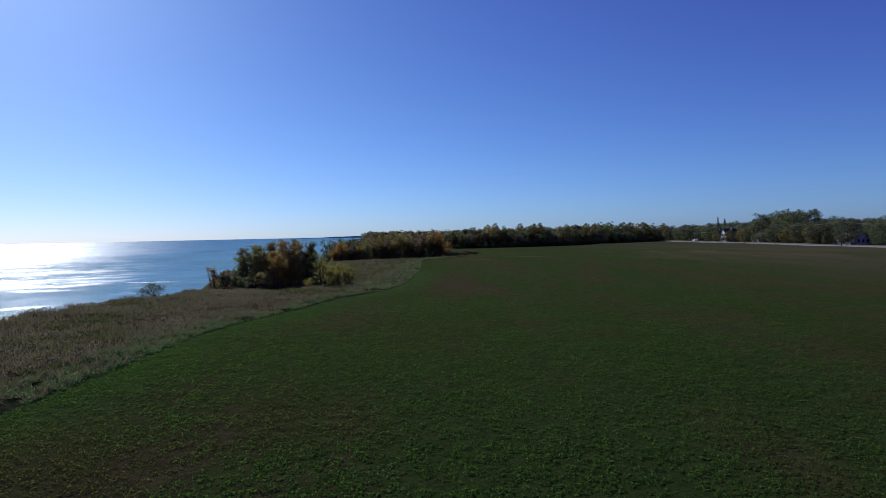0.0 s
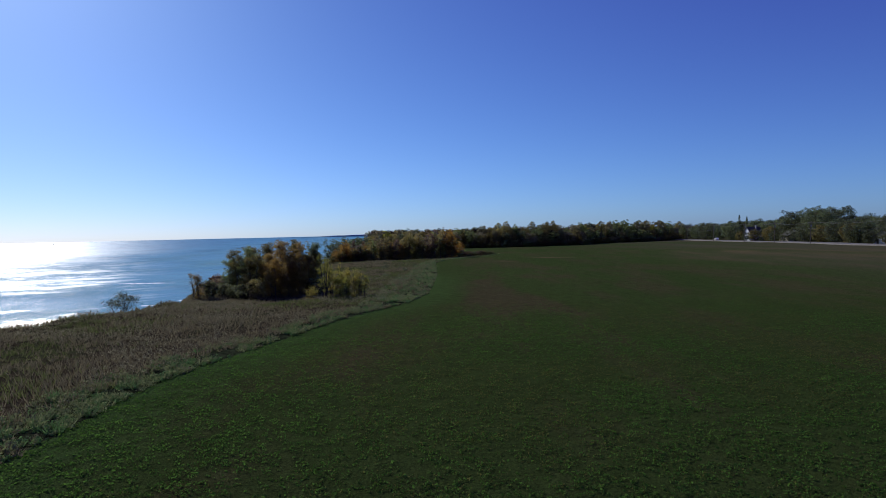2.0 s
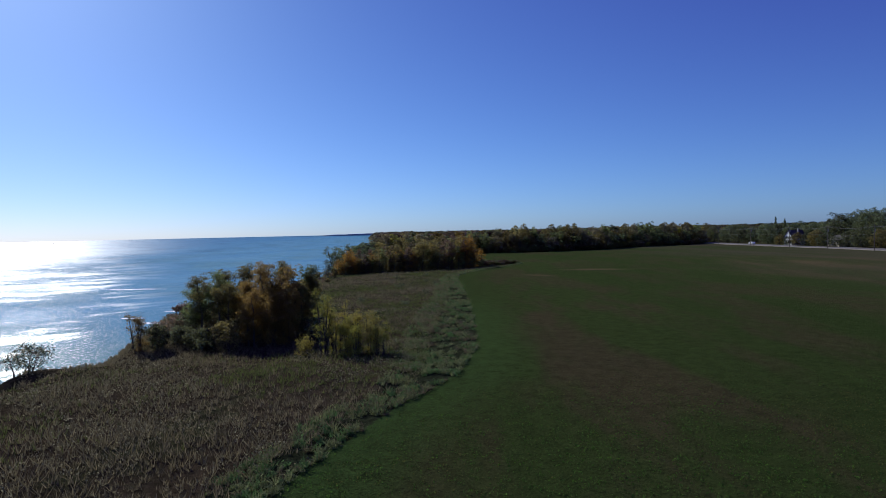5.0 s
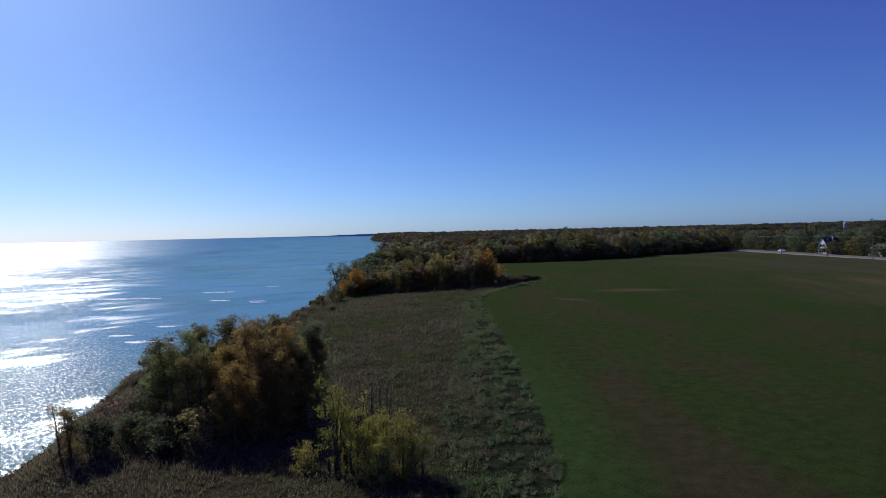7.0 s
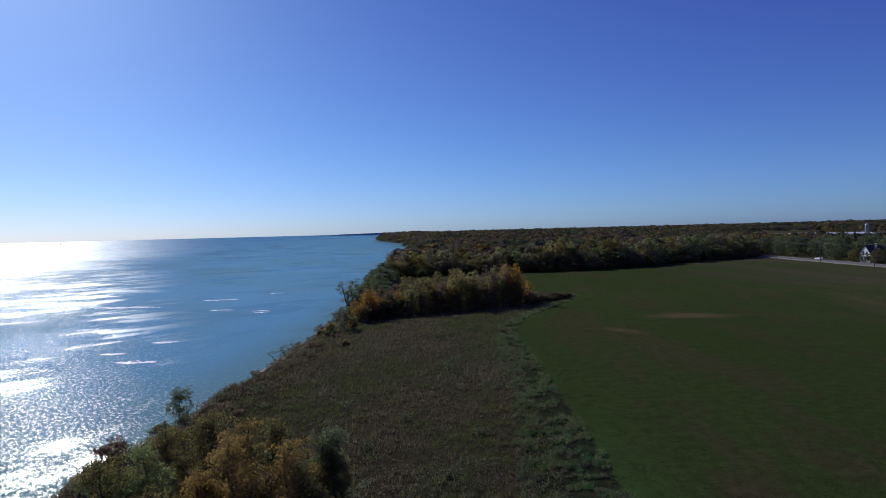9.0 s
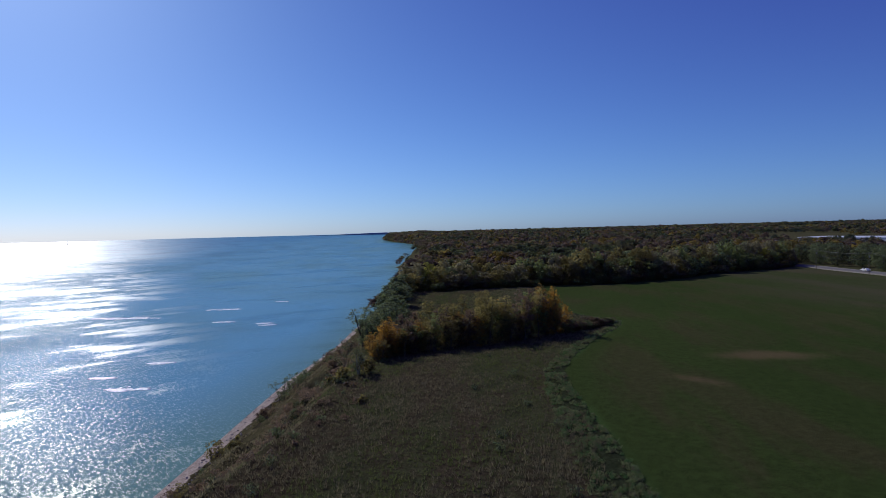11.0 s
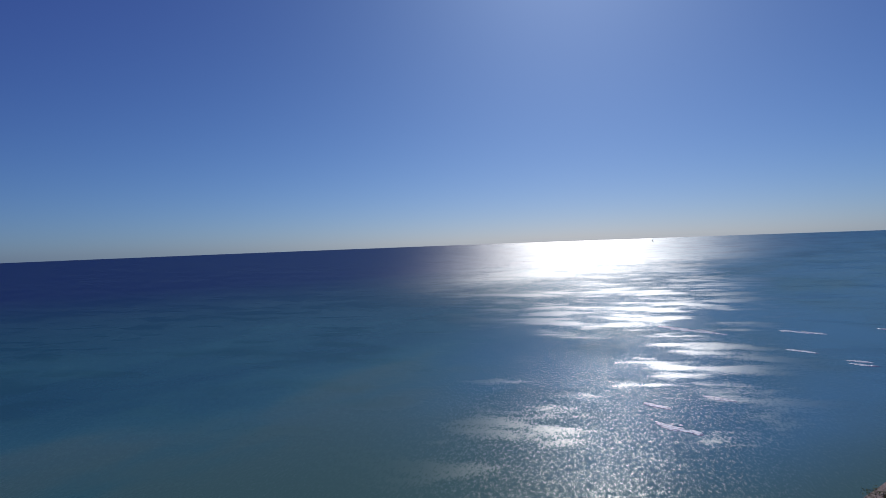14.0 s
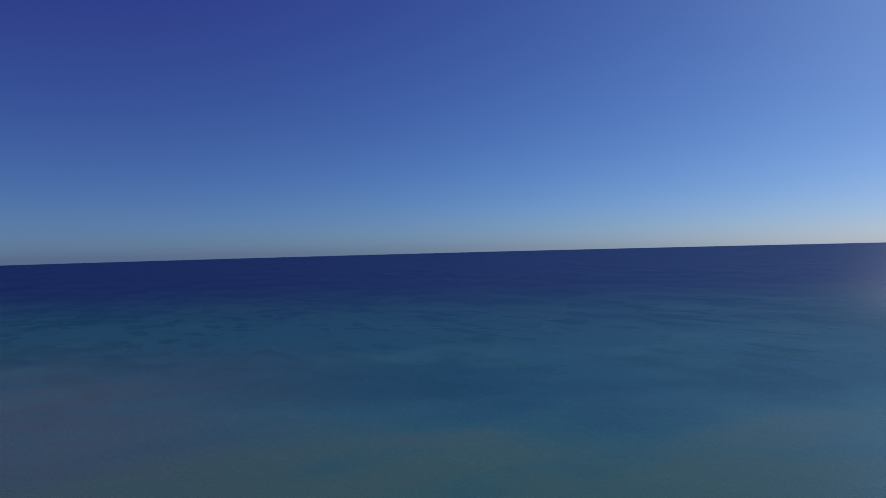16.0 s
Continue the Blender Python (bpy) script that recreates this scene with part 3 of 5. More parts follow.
def grow(seed, height, width, leaf, count, low=0.25, stems=1, peak=0.62, ragged=0.5, lean=0.0, clumps=26, sides=6, loose=0.5, fill=0.6, bunch=0.12, rough=0.3, limbs=13, lie=1.0):
    """Arrays for the trunk with its limbs, and for the crown of leaf sprays."""
    rng = np.random.default_rng(seed)
    wood, tips, weights = [], [], []
    for st in range(stems):
        base = np.array([0, 0, -0.25]) if stems == 1 else np.array([*(rng.normal(size=2) * width * 0.13), -0.25])
        h = height * (1 if st == 0 else rng.uniform(0.62, 0.98)) * 0.92
        k = np.linspace(0, 1, 7)
        drift = rng.normal(size=2) * 0.04 * h + (0 if stems == 1 else base[:2] * 0.8)
        spine = np.stack([base[0] + drift[0] * k ** 1.4 + lean * k * h, base[1] + drift[1] * k ** 1.4, base[2] + (h + 0.25) * k], -1)
        spine[1:-1, :2] += rng.normal(size=(5, 2)) * 0.012 * h
        r0 = 0.016 * height + 0.02
        wood.append(tube_arrays(spine, r0 * (1 - 0.88 * k) + 0.008, sides))
        for b in range(max(4, int(limbs / stems ** 0.5))):
            f = rng.uniform(low * 0.8, 0.95)
            at = np.array([np.interp(f, k, spine[:, c]) for c in range(3)])
            az = rng.uniform(0, 2 * np.pi)
            # reach follows a domed crown
            g = (f - low) / (1 - low)
            dome = max(0.18, 1 - abs((g - (peak - 0.25)) / 0.85) ** 2)
            reach = width * 0.5 * dome * rng.uniform(0.6, 1.12)
            rise = reach * rng.uniform(0.25, 0.8)
            q = np.linspace(0, 1, 4)
            limb = at + np.stack([np.cos(az) * reach * q, np.sin(az) * reach * q, rise * q ** 0.8], -1)
            limb[1:, :] += rng.normal(size=(3, 3)) * 0.05 * reach
            limb[:, 2] = np.minimum(limb[:, 2], height * 0.99)
            wood.append(tube_arrays(limb, r0 * 0.42 * (1 - f * 0.6) * (1 - 0.85 * q) + 0.005, 4))
            for w in (0.55, 0.8, 1.0):
                tips.append(np.array([np.interp(w, q, limb[:, c]) for c in range(3)]))
        tips.append(spine[-1])
        for q in (0.8, 0.86, 0.92, 0.97, 1.0):
            tips.append(np.array([np.interp(q, k, spine[:, c]) for c in range(3)]) + rng.normal(size=3) * width * np.array([0.10, 0.10, 0.04]) * (1.4 - q * 0.6))
    tips = np.array(tips)
    rng.shuffle(tips)
    tips = tips[:max(clumps, 6)]
    size = width * 0.155 * rng.uniform(0.55, 1.5, len(tips)) * (1 + ragged * 0.3 * rng.normal(size=len(tips)).clip(-1, 1))
    pick = rng.choice(len(tips), count, p=size ** 2 / (size ** 2).sum())
    off = rng.normal(size=(count, 3))
    off /= np.linalg.norm(off, axis=1)[:, None]
    off *= (rng.uniform(0, 1, (count, 1)) ** (0.45 + loose * 0.2)) * (1.0 + 0.12 * rng.normal(size=(count, 1)))
    centres = tips[pick] + off * size[pick][:, None] * np.array([1.15, 1.15, 0.9])
    # the body of the crown: a lumpy dome of leaf bunches with gaps between them
    body, many = int(count * fill), max(14, int(clumps * 1.1))
    d = rng.normal(size=(many, 3))
    d /= np.linalg.norm(d, axis=1)[:, None]
    lump = 1 + 0.14 * np.sin(d[:, 0] * 5.1 + seed) * np.sin(d[:, 1] * 4.3 + seed * 2) + 0.10 * np.sin(d[:, 2] * 7.7 + d[:, 0] * 6.1 + seed)
    skin = (rng.uniform(rough, 1, many) ** 0.5 * lump)[:, None]
    middle = np.array([lean * height * 0.6, 0, height * (1 + low) * 0.5])
    spread = np.array([width * 0.43, width * 0.43, height * (1 - low) * 0.45])
    hub = middle + d * skin * spread
    ball = width * bunch * rng.uniform(0.65, 1.4, many)
    which = rng.integers(0, many, body)
    o = rng.normal(size=(body, 3)) + d[which] * 0.8 + np.array([0, 0, 0.5])
    o /= np.linalg.norm(o, axis=1)[:, None]
    centres[:body] = hub[which] + o * (rng.uniform(0.35, 1, (body, 1)) ** 0.5) * ball[which][:, None] * np.array([1.1, 1.1, 0.8])
    off[:body] = o
    centres[:, 2] = np.maximum(centres[:, 2], 0.12)
    return joined(wood), leaf_quads(rng, centres, leaf, outward=off * lie)


def tree(name, label, category, place, arrays, leaf_mat, turn=0.0, group="", bark=None):
    ob = thing(name, label, category, place, turn, group)
    (wv, wf), (lv, lf) = arrays
    part("trunk", mesh_from("trunk", wv, wf, bark or BARK, True), None, ob)
    part("crown", mesh_from("crown", lv, lf, leaf_mat), None, ob)
    return ob


def on_ground(x, y, sink=0.05):
    return (x, y, gz(x, y) - sink)


# the clump of trees on the bluff's brow: x, y, height, crown width, leaf, look, stems
CLUMP = [
    (-38.8, 120.0, 8.2, 3.6, LEAF_GREEN, "green"), (-40.8, 120.6, 7.0, 3.4, LEAF_OLIVE, "olive"), (-42.6, 121.2, 5.4, 3.2, LEAF_GREEN, "green"),
    (-37.2, 117.6, 7.4, 3.2, LEAF_OLIVE, "olive"), (-39.8, 123.8, 7.4, 3.4, LEAF_OLIVE, "olive"), (-37.4, 124.2, 8.2, 3.4, LEAF_OLIVE, "olive"),
    (-35.6, 119.4, 7.4, 3.0, LEAF_RUSSET, "russet"), (-33.4, 119.4, 9.0, 3.6, LEAF_RUSSET, "russet"), (-34.4, 122.8, 8.4, 3.4, LEAF_RUSSET, "russet"),
    (-31.4, 117.6, 8.6, 3.4, LEAF_RUSSET, "russet"), (-31.6, 121.6, 8.8, 3.6, LEAF_OLIVE, "olive"), (-29.6, 119.4, 8.6, 3.6, LEAF_RUSSET, "russet"),
    (-29.2, 116.2, 7.6, 3.2, LEAF_RUSSET, "russet"), (-28.6, 122.2, 8.2, 3.4, LEAF_DARK, "dark green"), (-28.0, 118.0, 6.4, 2.8, LEAF_OLIVE, "olive"),
    (-33.4, 115.6, 7.0, 3.2, LEAF_RUSSET, "russet"), (-27.6, 121.6, 7.0, 2.8, LEAF_OLIVE, "olive"), (-31.0, 115.2, 6.0, 2.8, LEAF_RUSSET, "russet"),
]
for n, (x, y, h, w, mat, look_word) in enumerate(CLUMP):
    tree("tree", f"{look_word} leafed autumn tree in the clump on the bluff brow", "tree", on_ground(x, y),
         grow(100 + n, h * (1.10 if n % 3 else 1.0), w, 0.077, 14500, low=0.03, stems=1 + n % 2, clumps=120, peak=0.55, fill=0.5, bunch=0.115, rough=0.2, lie=0.7), mat, group="clump of trees on the bluff")

# undergrowth and saplings round the clump
tree("yellow_shrub", "bright yellow leaved shrub at the foot of the clump", "shrub", on_ground(-35.6, 112.8),
     grow(131, 3.6, 3.2, 0.14, 1500, low=0.15, stems=3, clumps=20), LEAF_YELLOW)
for n, (x, y, h, w, mat, word, cnt) in enumerate([
        (-38.8, 113.4, 2.4, 3.2, LEAF_SAGE, "sage green", 2600), (-37.6, 111.8, 1.4, 2.4, LEAF_SAGE, "sage green", 1700), (-41.4, 114.6, 2.2, 3.0, LEAF_SAGE, "sage green", 2000),
        (-42.8, 119.0, 2.6, 3.2, LEAF_DARK, "dark green", 1300), (-42.2, 111.0, 2.8, 2.6, LEAF_SAGE, "sage green", 2200), (-25.4, 114.6, 3.4, 2.8, LEAF_DARK, "dark green", 1300)]):
    tree("shrub", f"{word} leafy shrub beneath the clump of trees", "shrub", on_ground(x, y),
         grow(140 + n, h, w, 0.095, int(cnt * 1.5), low=0.08, stems=4, clumps=40), mat, group="shrubs under the clump")
tree("slender_tree", "slim upright shrub tree with reddish tips on the bluff edge", "tree", on_ground(-44.0, 110.2),
     grow(151, 4.3, 1.8, 0.06, 5200, low=0.02, stems=4, clumps=120, peak=0.35, loose=1.1, fill=0.25, bunch=0.16, lie=1.2), LEAF_RUSSET)
for n, (x, y, h, w) in enumerate([(-44.0, 117.5, 2.3, 3.4), (-45.2, 122.0, 2.2, 3.0), (-43.4, 113.0, 2.2, 2.6)]):
    tree("sumac", "thin leaved purple-brown sumac shrub on the bluff edge", "shrub", on_ground(x, y),
         grow(155 + n, h, w, 0.11, 750, low=0.2, stems=5, clumps=24, loose=1.0, fill=0.0), LEAF_RED, group="sumac shrubs")
for n, (x, y, h, w, cnt, mat) in enumerate([
        (-22.9, 106.4, 7.4, 2.0, 2600, LEAF_WILLOW), (-22.0, 107.2, 6.0, 1.9, 2000, LEAF_POPLAR), (-19.6, 106.0, 4.9, 2.3, 2400, LEAF_POPLAR), (-18.2, 105.6, 4.5, 2.3, 2400, LEAF_POPLAR),
        (-20.8, 105.4, 4.2, 2.2, 2600, LEAF_WILLOW), (-17.2, 104.8, 3.4, 1.9, 2000, LEAF_WILLOW), (-19.2, 104.2, 3.4, 2.2, 2200, LEAF_WILLOW), (-25.5, 107.6, 2.5, 1.5, 700, LEAF_POPLAR), (-24.8, 107.0, 1.6, 1.3, 420, LEAF_POPLAR)]):
    tree("poplar_sapling", "pale yellow-green poplar sapling beside the clump of trees", "sapling", on_ground(x, y),
         grow(160 + n, h, w, 0.058, int(cnt * 2.0), low=0.08, stems=5, clumps=150, peak=0.35, loose=1.6, fill=0.12, bunch=0.16, lie=1.5), mat, group="poplar saplings")
for n, (x, y, h) in enumerate([(-22.0, 118.0, 4.2), (-21.2, 119.4, 3.6), (-20.4, 117.2, 3.0)]):
    tree("bare_sapling", "leafless grey sapling standing in the dry meadow", "sapling", on_ground(x, y),
         grow(171 + n, h, 1.5, 0.05, 60, low=0.25, stems=2, clumps=12, fill=0.0), LEAF_RED, group="bare saplings")
tree("wind_bent_shrub", "lone wind-bent shrub on the bluff edge", "shrub", on_ground(-55.2, 108.0),
     grow(175, 3.2, 3.8, 0.09, 3200, low=0.16, stems=3, clumps=60, lean=0.12, fill=0.55, bunch=0.16), LEAF_SAGE)
tree("bluff_sapling", "small upright green sapling on the bluff edge", "sapling", on_ground(-51.4, 150.4),
     grow(176, 5.0, 3.0, 0.10, 3000, low=0.18, clumps=44, fill=0.7, bunch=0.17), LEAF_DARK)
for n, (x, y, h, w, mat, word) in enumerate([
        (-51.8, 147.6, 1.7, 2.8, LEAF_DARK, "dark"), (-52.0, 138.0, 1.5, 2.4, LEAF_RED, "brown"), (-49.6, 181.5, 2.0, 2.0, LEAF_DARK, "dark"),
        (-45.6, 204.0, 1.9, 2.0, LEAF_OLIVE, "olive"), (-41.4, 207.4, 2.6, 2.6, LEAF_OLIVE, "olive"), (-46.6, 201.8, 1.6, 2.0, LEAF_OLIVE, "olive"),
        (-72.4, 258.0, 6.2, 4.6, LEAF_DARK, "dark green"), (-70.4, 263.0, 4.6, 4.2, LEAF_DARK, "dark green"), (-74.2, 217.5, 4.6, 3.8, LEAF_OLIVE, "olive"), (-75.0, 246.5, 2.6, 2.6, LEAF_RED, "brown"),
        (-69.5, 268.5, 3.4, 4.2, LEAF_DARK, "dark green"), (-73.0, 224.0, 2.0, 2.8, LEAF_OLIVE, "olive"), (-39.4, 189.0, 0.9, 1.5, LEAF_OLIVE, "olive")]):
    tree("bluff_shrub", f"{word} leaved shrub rooted on the clay bluff", "shrub", on_ground(x, y),
         grow(180 + n, h, w, 0.19, 900, low=0.1, stems=3, clumps=20), mat, group="shrubs on the bluff")

tree("pale_sapling", "slender pale grey-green sapling near the grove on the bluff brow", "sapling", on_ground(-43.2, 206.6),
     grow(178, 5.4, 2.6, 0.085, 3200, low=0.06, stems=4, clumps=60, loose=1.2, fill=0.3), LEAF_SAGE, bark=BARK_PALE)
rng = np.random.default_rng(61)
for n in range(20):
    y = rng.uniform(122, 250)
    x = rng.uniform(float(brow(y)) + 2, float(crop_edge(y) - strip_width(y)) - 1)
    if any(math.hypot(x - q[0], y - q[1]) < 4 for q in CLUMP):
        continue
    h = rng.uniform(0.5, 1.0)
    tree("low_shrub", "low dark green shrub in the dry meadow", "shrub", on_ground(x, y),
         grow(600 + n, h, h * rng.uniform(1.3, 2.2), 0.10, 220, low=0.05, stems=3, clumps=10, limbs=4), LEAF_DARK, group="low shrubs in the meadow")

rng = np.random.default_rng(65)
for n in range(30):   # thickets on the slope below the grove
    y = 208 + 62 * n / 29 + rng.normal() * 2.5
    h = rng.uniform(1.2, 3.4)
    x = float(shore(y)) + 5 + rng.uniform(0.42, 0.92) * (float(brow(y) - shore(y)) - 5)
    tree("thicket", "grey-green thicket on the slope below the grove", "shrub", on_ground(x, y),
         grow(760 + n, h, h * rng.uniform(1.1, 1.8), 0.16, 560, low=0.03, stems=1, clumps=18, limbs=6), (LEAF_SAGE, LEAF_RED, LEAF_RED)[n % 3], group="thickets below the grove")
rng = np.random.default_rng(66)
for n in range(26):   # along the toe of the bluff
    y = 128 + 210 * n / 25 + rng.normal() * 3
    h = rng.uniform(0.8, 2.6)
    tree("toe_shrub", "olive brown shrub at the toe of the bluff", "shrub", on_ground(float(shore(y)) + rng.uniform(5.5, 10), y),
         grow(720 + n, h, h * rng.uniform(1.1, 1.7), 0.15, 420, low=0.04, stems=1, clumps=16, limbs=6), (LEAF_OLIVE, LEAF_DARK, LEAF_RED)[n % 3], group="shrubs at the bluff toe")
rng = np.random.default_rng(67)
for n in range(64):
    y = 158 + 92 * n / 63 + rng.normal() * 2
    x = float(shore(y)) + 5 + (0.78 + 0.05 * rng.normal()) * (float(brow(y) - shore(y)) - 5)
    h = rng.uniform(0.7, 1.8)
    tree("scrub", "dark brown scrub on the slipped clay of the bluff", "shrub", on_ground(x, y),
         grow(640 + n, h, h * rng.uniform(1.4, 2.4), 0.12, 420, low=0.02, stems=1, clumps=14, limbs=5), LEAF_RED if n % 3 else LEAF_SAGE, group="scrub on the bluff")

rng = np.random.default_rng(68)
for n in range(60):   # brown weeds along the brow
    y = 118 + 100 * rng.uniform()
    x = float(brow(y)) + rng.normal() * 2.6 + 1.0
    h = rng.uniform(0.4, 1.0)
    tree("brow_scrub", "low brown weedy shrub on the bluff brow", "shrub", on_ground(x, y),
         grow(840 + n, h, h * rng.uniform(1.6, 2.8), 0.10, 240, low=0.02, stems=1, clumps=12, limbs=4), LEAF_RED if n % 4 else LEAF_DARK, group="scrub on the bluff brow")

# second grove, with its orange edge trees
rng = np.random.default_rng(5)
grove_protos = {}
for word, mat, seed in (("olive", LEAF_OLIVE, 301), ("yellow", LEAF_YELLOW, 302), ("orange", LEAF_ORANGE, 303), ("green", LEAF_GREEN, 304), ("bare brown", LEAF_RED, 305), ("dark green", LEAF_DARK, 306)):
    grove_protos[word] = [grow(seed + 10 * v, 9.5, 3.4, 0.17, 2000, low=0.02, stems=2, clumps=60, loose=0.8, fill=0.55, bunch=0.15, peak=0.45) for v in range(2)]
GROVE_MATS = {"olive": LEAF_OLIVE, "yellow": LEAF_YELLOW, "orange": LEAF_ORANGE, "green": LEAF_GREEN, "bare brown": LEAF_RED, "dark green": LEAF_DARK}
made_protos = {}


def grove_tree(word, v, x, y, h, w, group="trees of the second grove"):
    m = pose(*on_ground(x, y), 0, 0, (x * 57 + y * 31) % 360) @ Matrix.Diagonal((w / 3.4, w / 3.4, h / 9.5, 1))
    key = (word, v)
    if key not in made_protos:
        made_protos[key] = tree("grove_tree", f"{word} leafed tree in the grove between meadow and field", "tree", (0, 0, 0),
                                grove_protos[word][v], GROVE_MATS[word], group=group)
        made_protos[key].matrix_basis = m
        return made_protos[key]
    keep = made_protos[key]
    ob = copy_thing(keep, Matrix.Identity(4))
    ob.matrix_basis = m
    return ob


for n in range(88):
    k = n / 87
    x = -41 + 41 * k + rng.normal() * 1.0
    front = np.interp(x, [-42, -33, -20, -3, 3], [220, 227, 233.5, 243.5, 248])
    y = front + 1.4 + abs(rng.normal()) * (3.0 if n % 3 else 8.0)
    h = np.interp(x, [-42, -34, -22, -6, 2], [7.0, 9.0, 10.2, 11.4, 10.6]) * rng.uniform(0.45, 1.10)
    word = rng.choice(["olive", "yellow", "orange", "green", "bare brown"], p=[0.42, 0.12, 0.10, 0.14, 0.22])
    if x < -38:
        word = "orange"
    if x > -4 and n % 2:
        word = "orange"
    grove_tree(word, n % 2, x, y, h * 1.04, rng.uniform(2.8, 4.8))
grove_tree("orange", 0, -4.2, 249.0, 12.2, 4.4)
grove_tree("orange", 1, -1.2, 249.5, 9.8, 3.6)
for n in range(16):   # low shrubs towards the crop
    x = 1 + n * 0.85 + rng.normal() * 0.5
    grove_tree("bare brown" if n % 3 else "green", n % 2, x, 249 + n * 0.45 + rng.normal() * 1.5, rng.uniform(2.2, 3.6) * (1 - n * 0.035), 3.8)
for n in range(8):   # orange fringe at the bluff side
    grove_tree("orange" if n % 4 else "olive", n % 2, -41.5 + rng.normal() * 1.2, 218.5 + n * 1.1, rng.uniform(3.6, 6.0), 2.8)

for n, (x, y, h, w) in enumerate([(-44.0, 231, 8.4, 4.6), (-45.5, 236, 9.2, 5.0), (-42.2, 236, 10.0, 4.4), (-46.6, 242, 9.0, 5.0)]):   # dark trees at the bluff end
    grove_tree("dark green", n % 2, x, y, h, w)

# trees down the bluff face and round the far wood's edge
WOODS = [("dark", LEAF_DARK), ("green", LEAF_GREEN), ("olive", LEAF_OLIVE), ("brown", LEAF_WOODS), ("yellow", LEAF_YELLOW), ("willow", LEAF_WILLOW)]
wood_protos = {}
for n, (word, mat) in enumerate(WOODS):
    for v in range(2):
        wood_protos[word, v] = (grow(400 + 10 * n + v, 12, 7.0, 0.39, 1750, low=0.0, clumps=80, sides=5, stems=1, fill=1.0, bunch=0.15, rough=0.6, limbs=4, lie=2.5), mat)
for n, (word, mat) in enumerate((("shade", LEAF_DARK), ("grey-green", LEAF_SAGE))):   # broad domes by the road
    for v in range(2):
        wood_protos[word, v] = (grow(470 + 10 * n + v, 12, 10.0, 0.29, 3800, low=0.0, clumps=150, sides=5, stems=1, fill=1.0, bunch=0.135, rough=0.7, limbs=4, lie=2.5), mat)
made_woods = {}


def wood_tree(word, v, x, y, h, w, label, group, name="tree"):
    wide = 10.0 if word in ("shade", "grey-green") else 7.0
    m = pose(*on_ground(x, y), 0, 0, (x * 91 + y * 47) % 360) @ Matrix.Diagonal((w / wide, w / wide, h / 12.0, 1))
    if (word, v) not in made_woods:
        arrays, mat = wood_protos[word, v]
        made_woods[word, v] = tree(name, label, "tree", (0, 0, 0), arrays, mat, group=group)
        ob = made_woods[word, v]
    else:
        ob = copy_thing(made_woods[word, v], Matrix.Identity(4))
    ob.matrix_basis = m
    return tagged(ob, label, "tree", group)


rng = np.random.default_rng(8)
for n in range(34):   # bluff face, thickening northwards into the wood
    y = 268 + 110 * (n / 33) + rng.normal() * 3
    lo = np.interp(y, [262, 300, 340, 380], [-48, -50, -52, -53])
    x = rng.uniform(lo, -42)
    wood_tree(rng.choice(["dark", "green", "olive"], p=[0.75, 0.05, 0.2]), n % 2, x, y, rng.uniform(4.5, 9.0), rng.uniform(4, 6.5),
              "dark green tree on the steep bluff face", "trees on the bluff face")
count = 0
for n in range(134):   # the wood's front rows
    k = (n + rng.uniform(-0.4, 0.4)) / 133
    x = -50 + 226 * k
    y = float(wood_edge(x)) + 2 + (n % 3) * 7 + rng.uniform(0, 5)
    if x > 150 and x < 178 and y < 470 and abs(x - 167) < 7:
        continue
    h = rng.uniform(9.5, 14.5) if x > 0 else rng.uniform(8.0, 11.5)
    p = [0.20, 0.24, 0.24, 0.26, 0.03, 0.03] if x > 0 else [0.14, 0.22, 0.26, 0.24, 0.10, 0.04]
    word = rng.choice([w for w, _ in WOODS], p=p)
    wood_tree(word, n % 2, x, y, h * (0.75 if n % 3 == 0 else 1.05), rng.uniform(5.2, 8.8), f"{word} coloured tree at the edge of the far wood", "edge of the far wood")
for n in range(120):   # shrubs along the wood's edge
    x = -34 + 200 * (n + rng.uniform(-0.4, 0.4)) / 119
    h = rng.uniform(1.6, 4.2)
    wood_tree(rng.choice(["green", "olive", "willow", "brown"], p=[0.35, 0.35, 0.1, 0.2]), n % 2, x, float(wood_edge(x)) + rng.uniform(-1.5, 2), h, h * rng.uniform(1.0, 1.7),
              "low green shrub at the edge of the far wood", "shrubs at the wood's edge")
HOUSES = ((177.5, 359.5), (182, 258), (180, 326))
for n in range(60):   # across the road
    y = 150 + 330 * n / 59 + rng.normal() * 3
    x = 174 + (n % 3) * 12 + rng.uniform(0, 7)
    h = rng.uniform(9, 12.5)
    if any(math.hypot(x - hx, y - hy) < 9 for hx, hy in HOUSES) or (x < 190 and 282 < y < 345):
        continue
    if x < 188 and 340 < y < 372:   # open lawn before the white house
        continue
    wood_tree("shade" if n % 5 < 3 else "grey-green", n % 2, x, y, h, h * rng.uniform(0.85, 1.1), "leafy roadside tree behind the country road", "roadside trees")
for n in range(24):   # the tall stand that domes over the road
    y = 286 + 84 * (n % 12 + 0.5) / 12 + rng.normal() * 2
    x = (184 if n < 12 else 196) + rng.uniform(0, 7)
    h = 10.5 + 9.0 * math.exp(-((y - 324) / 25) ** 2) + rng.uniform(-1, 0.6)
    if math.hypot(x - 177.5, y - 359.5) < 10:
        continue
    wood_tree("shade" if n % 3 else "grey-green", n % 2, x, y, h * 0.93, 11 + rng.uniform(-1, 2.5), "tall dark green tree in the stand by the road", "tall stand by the road")
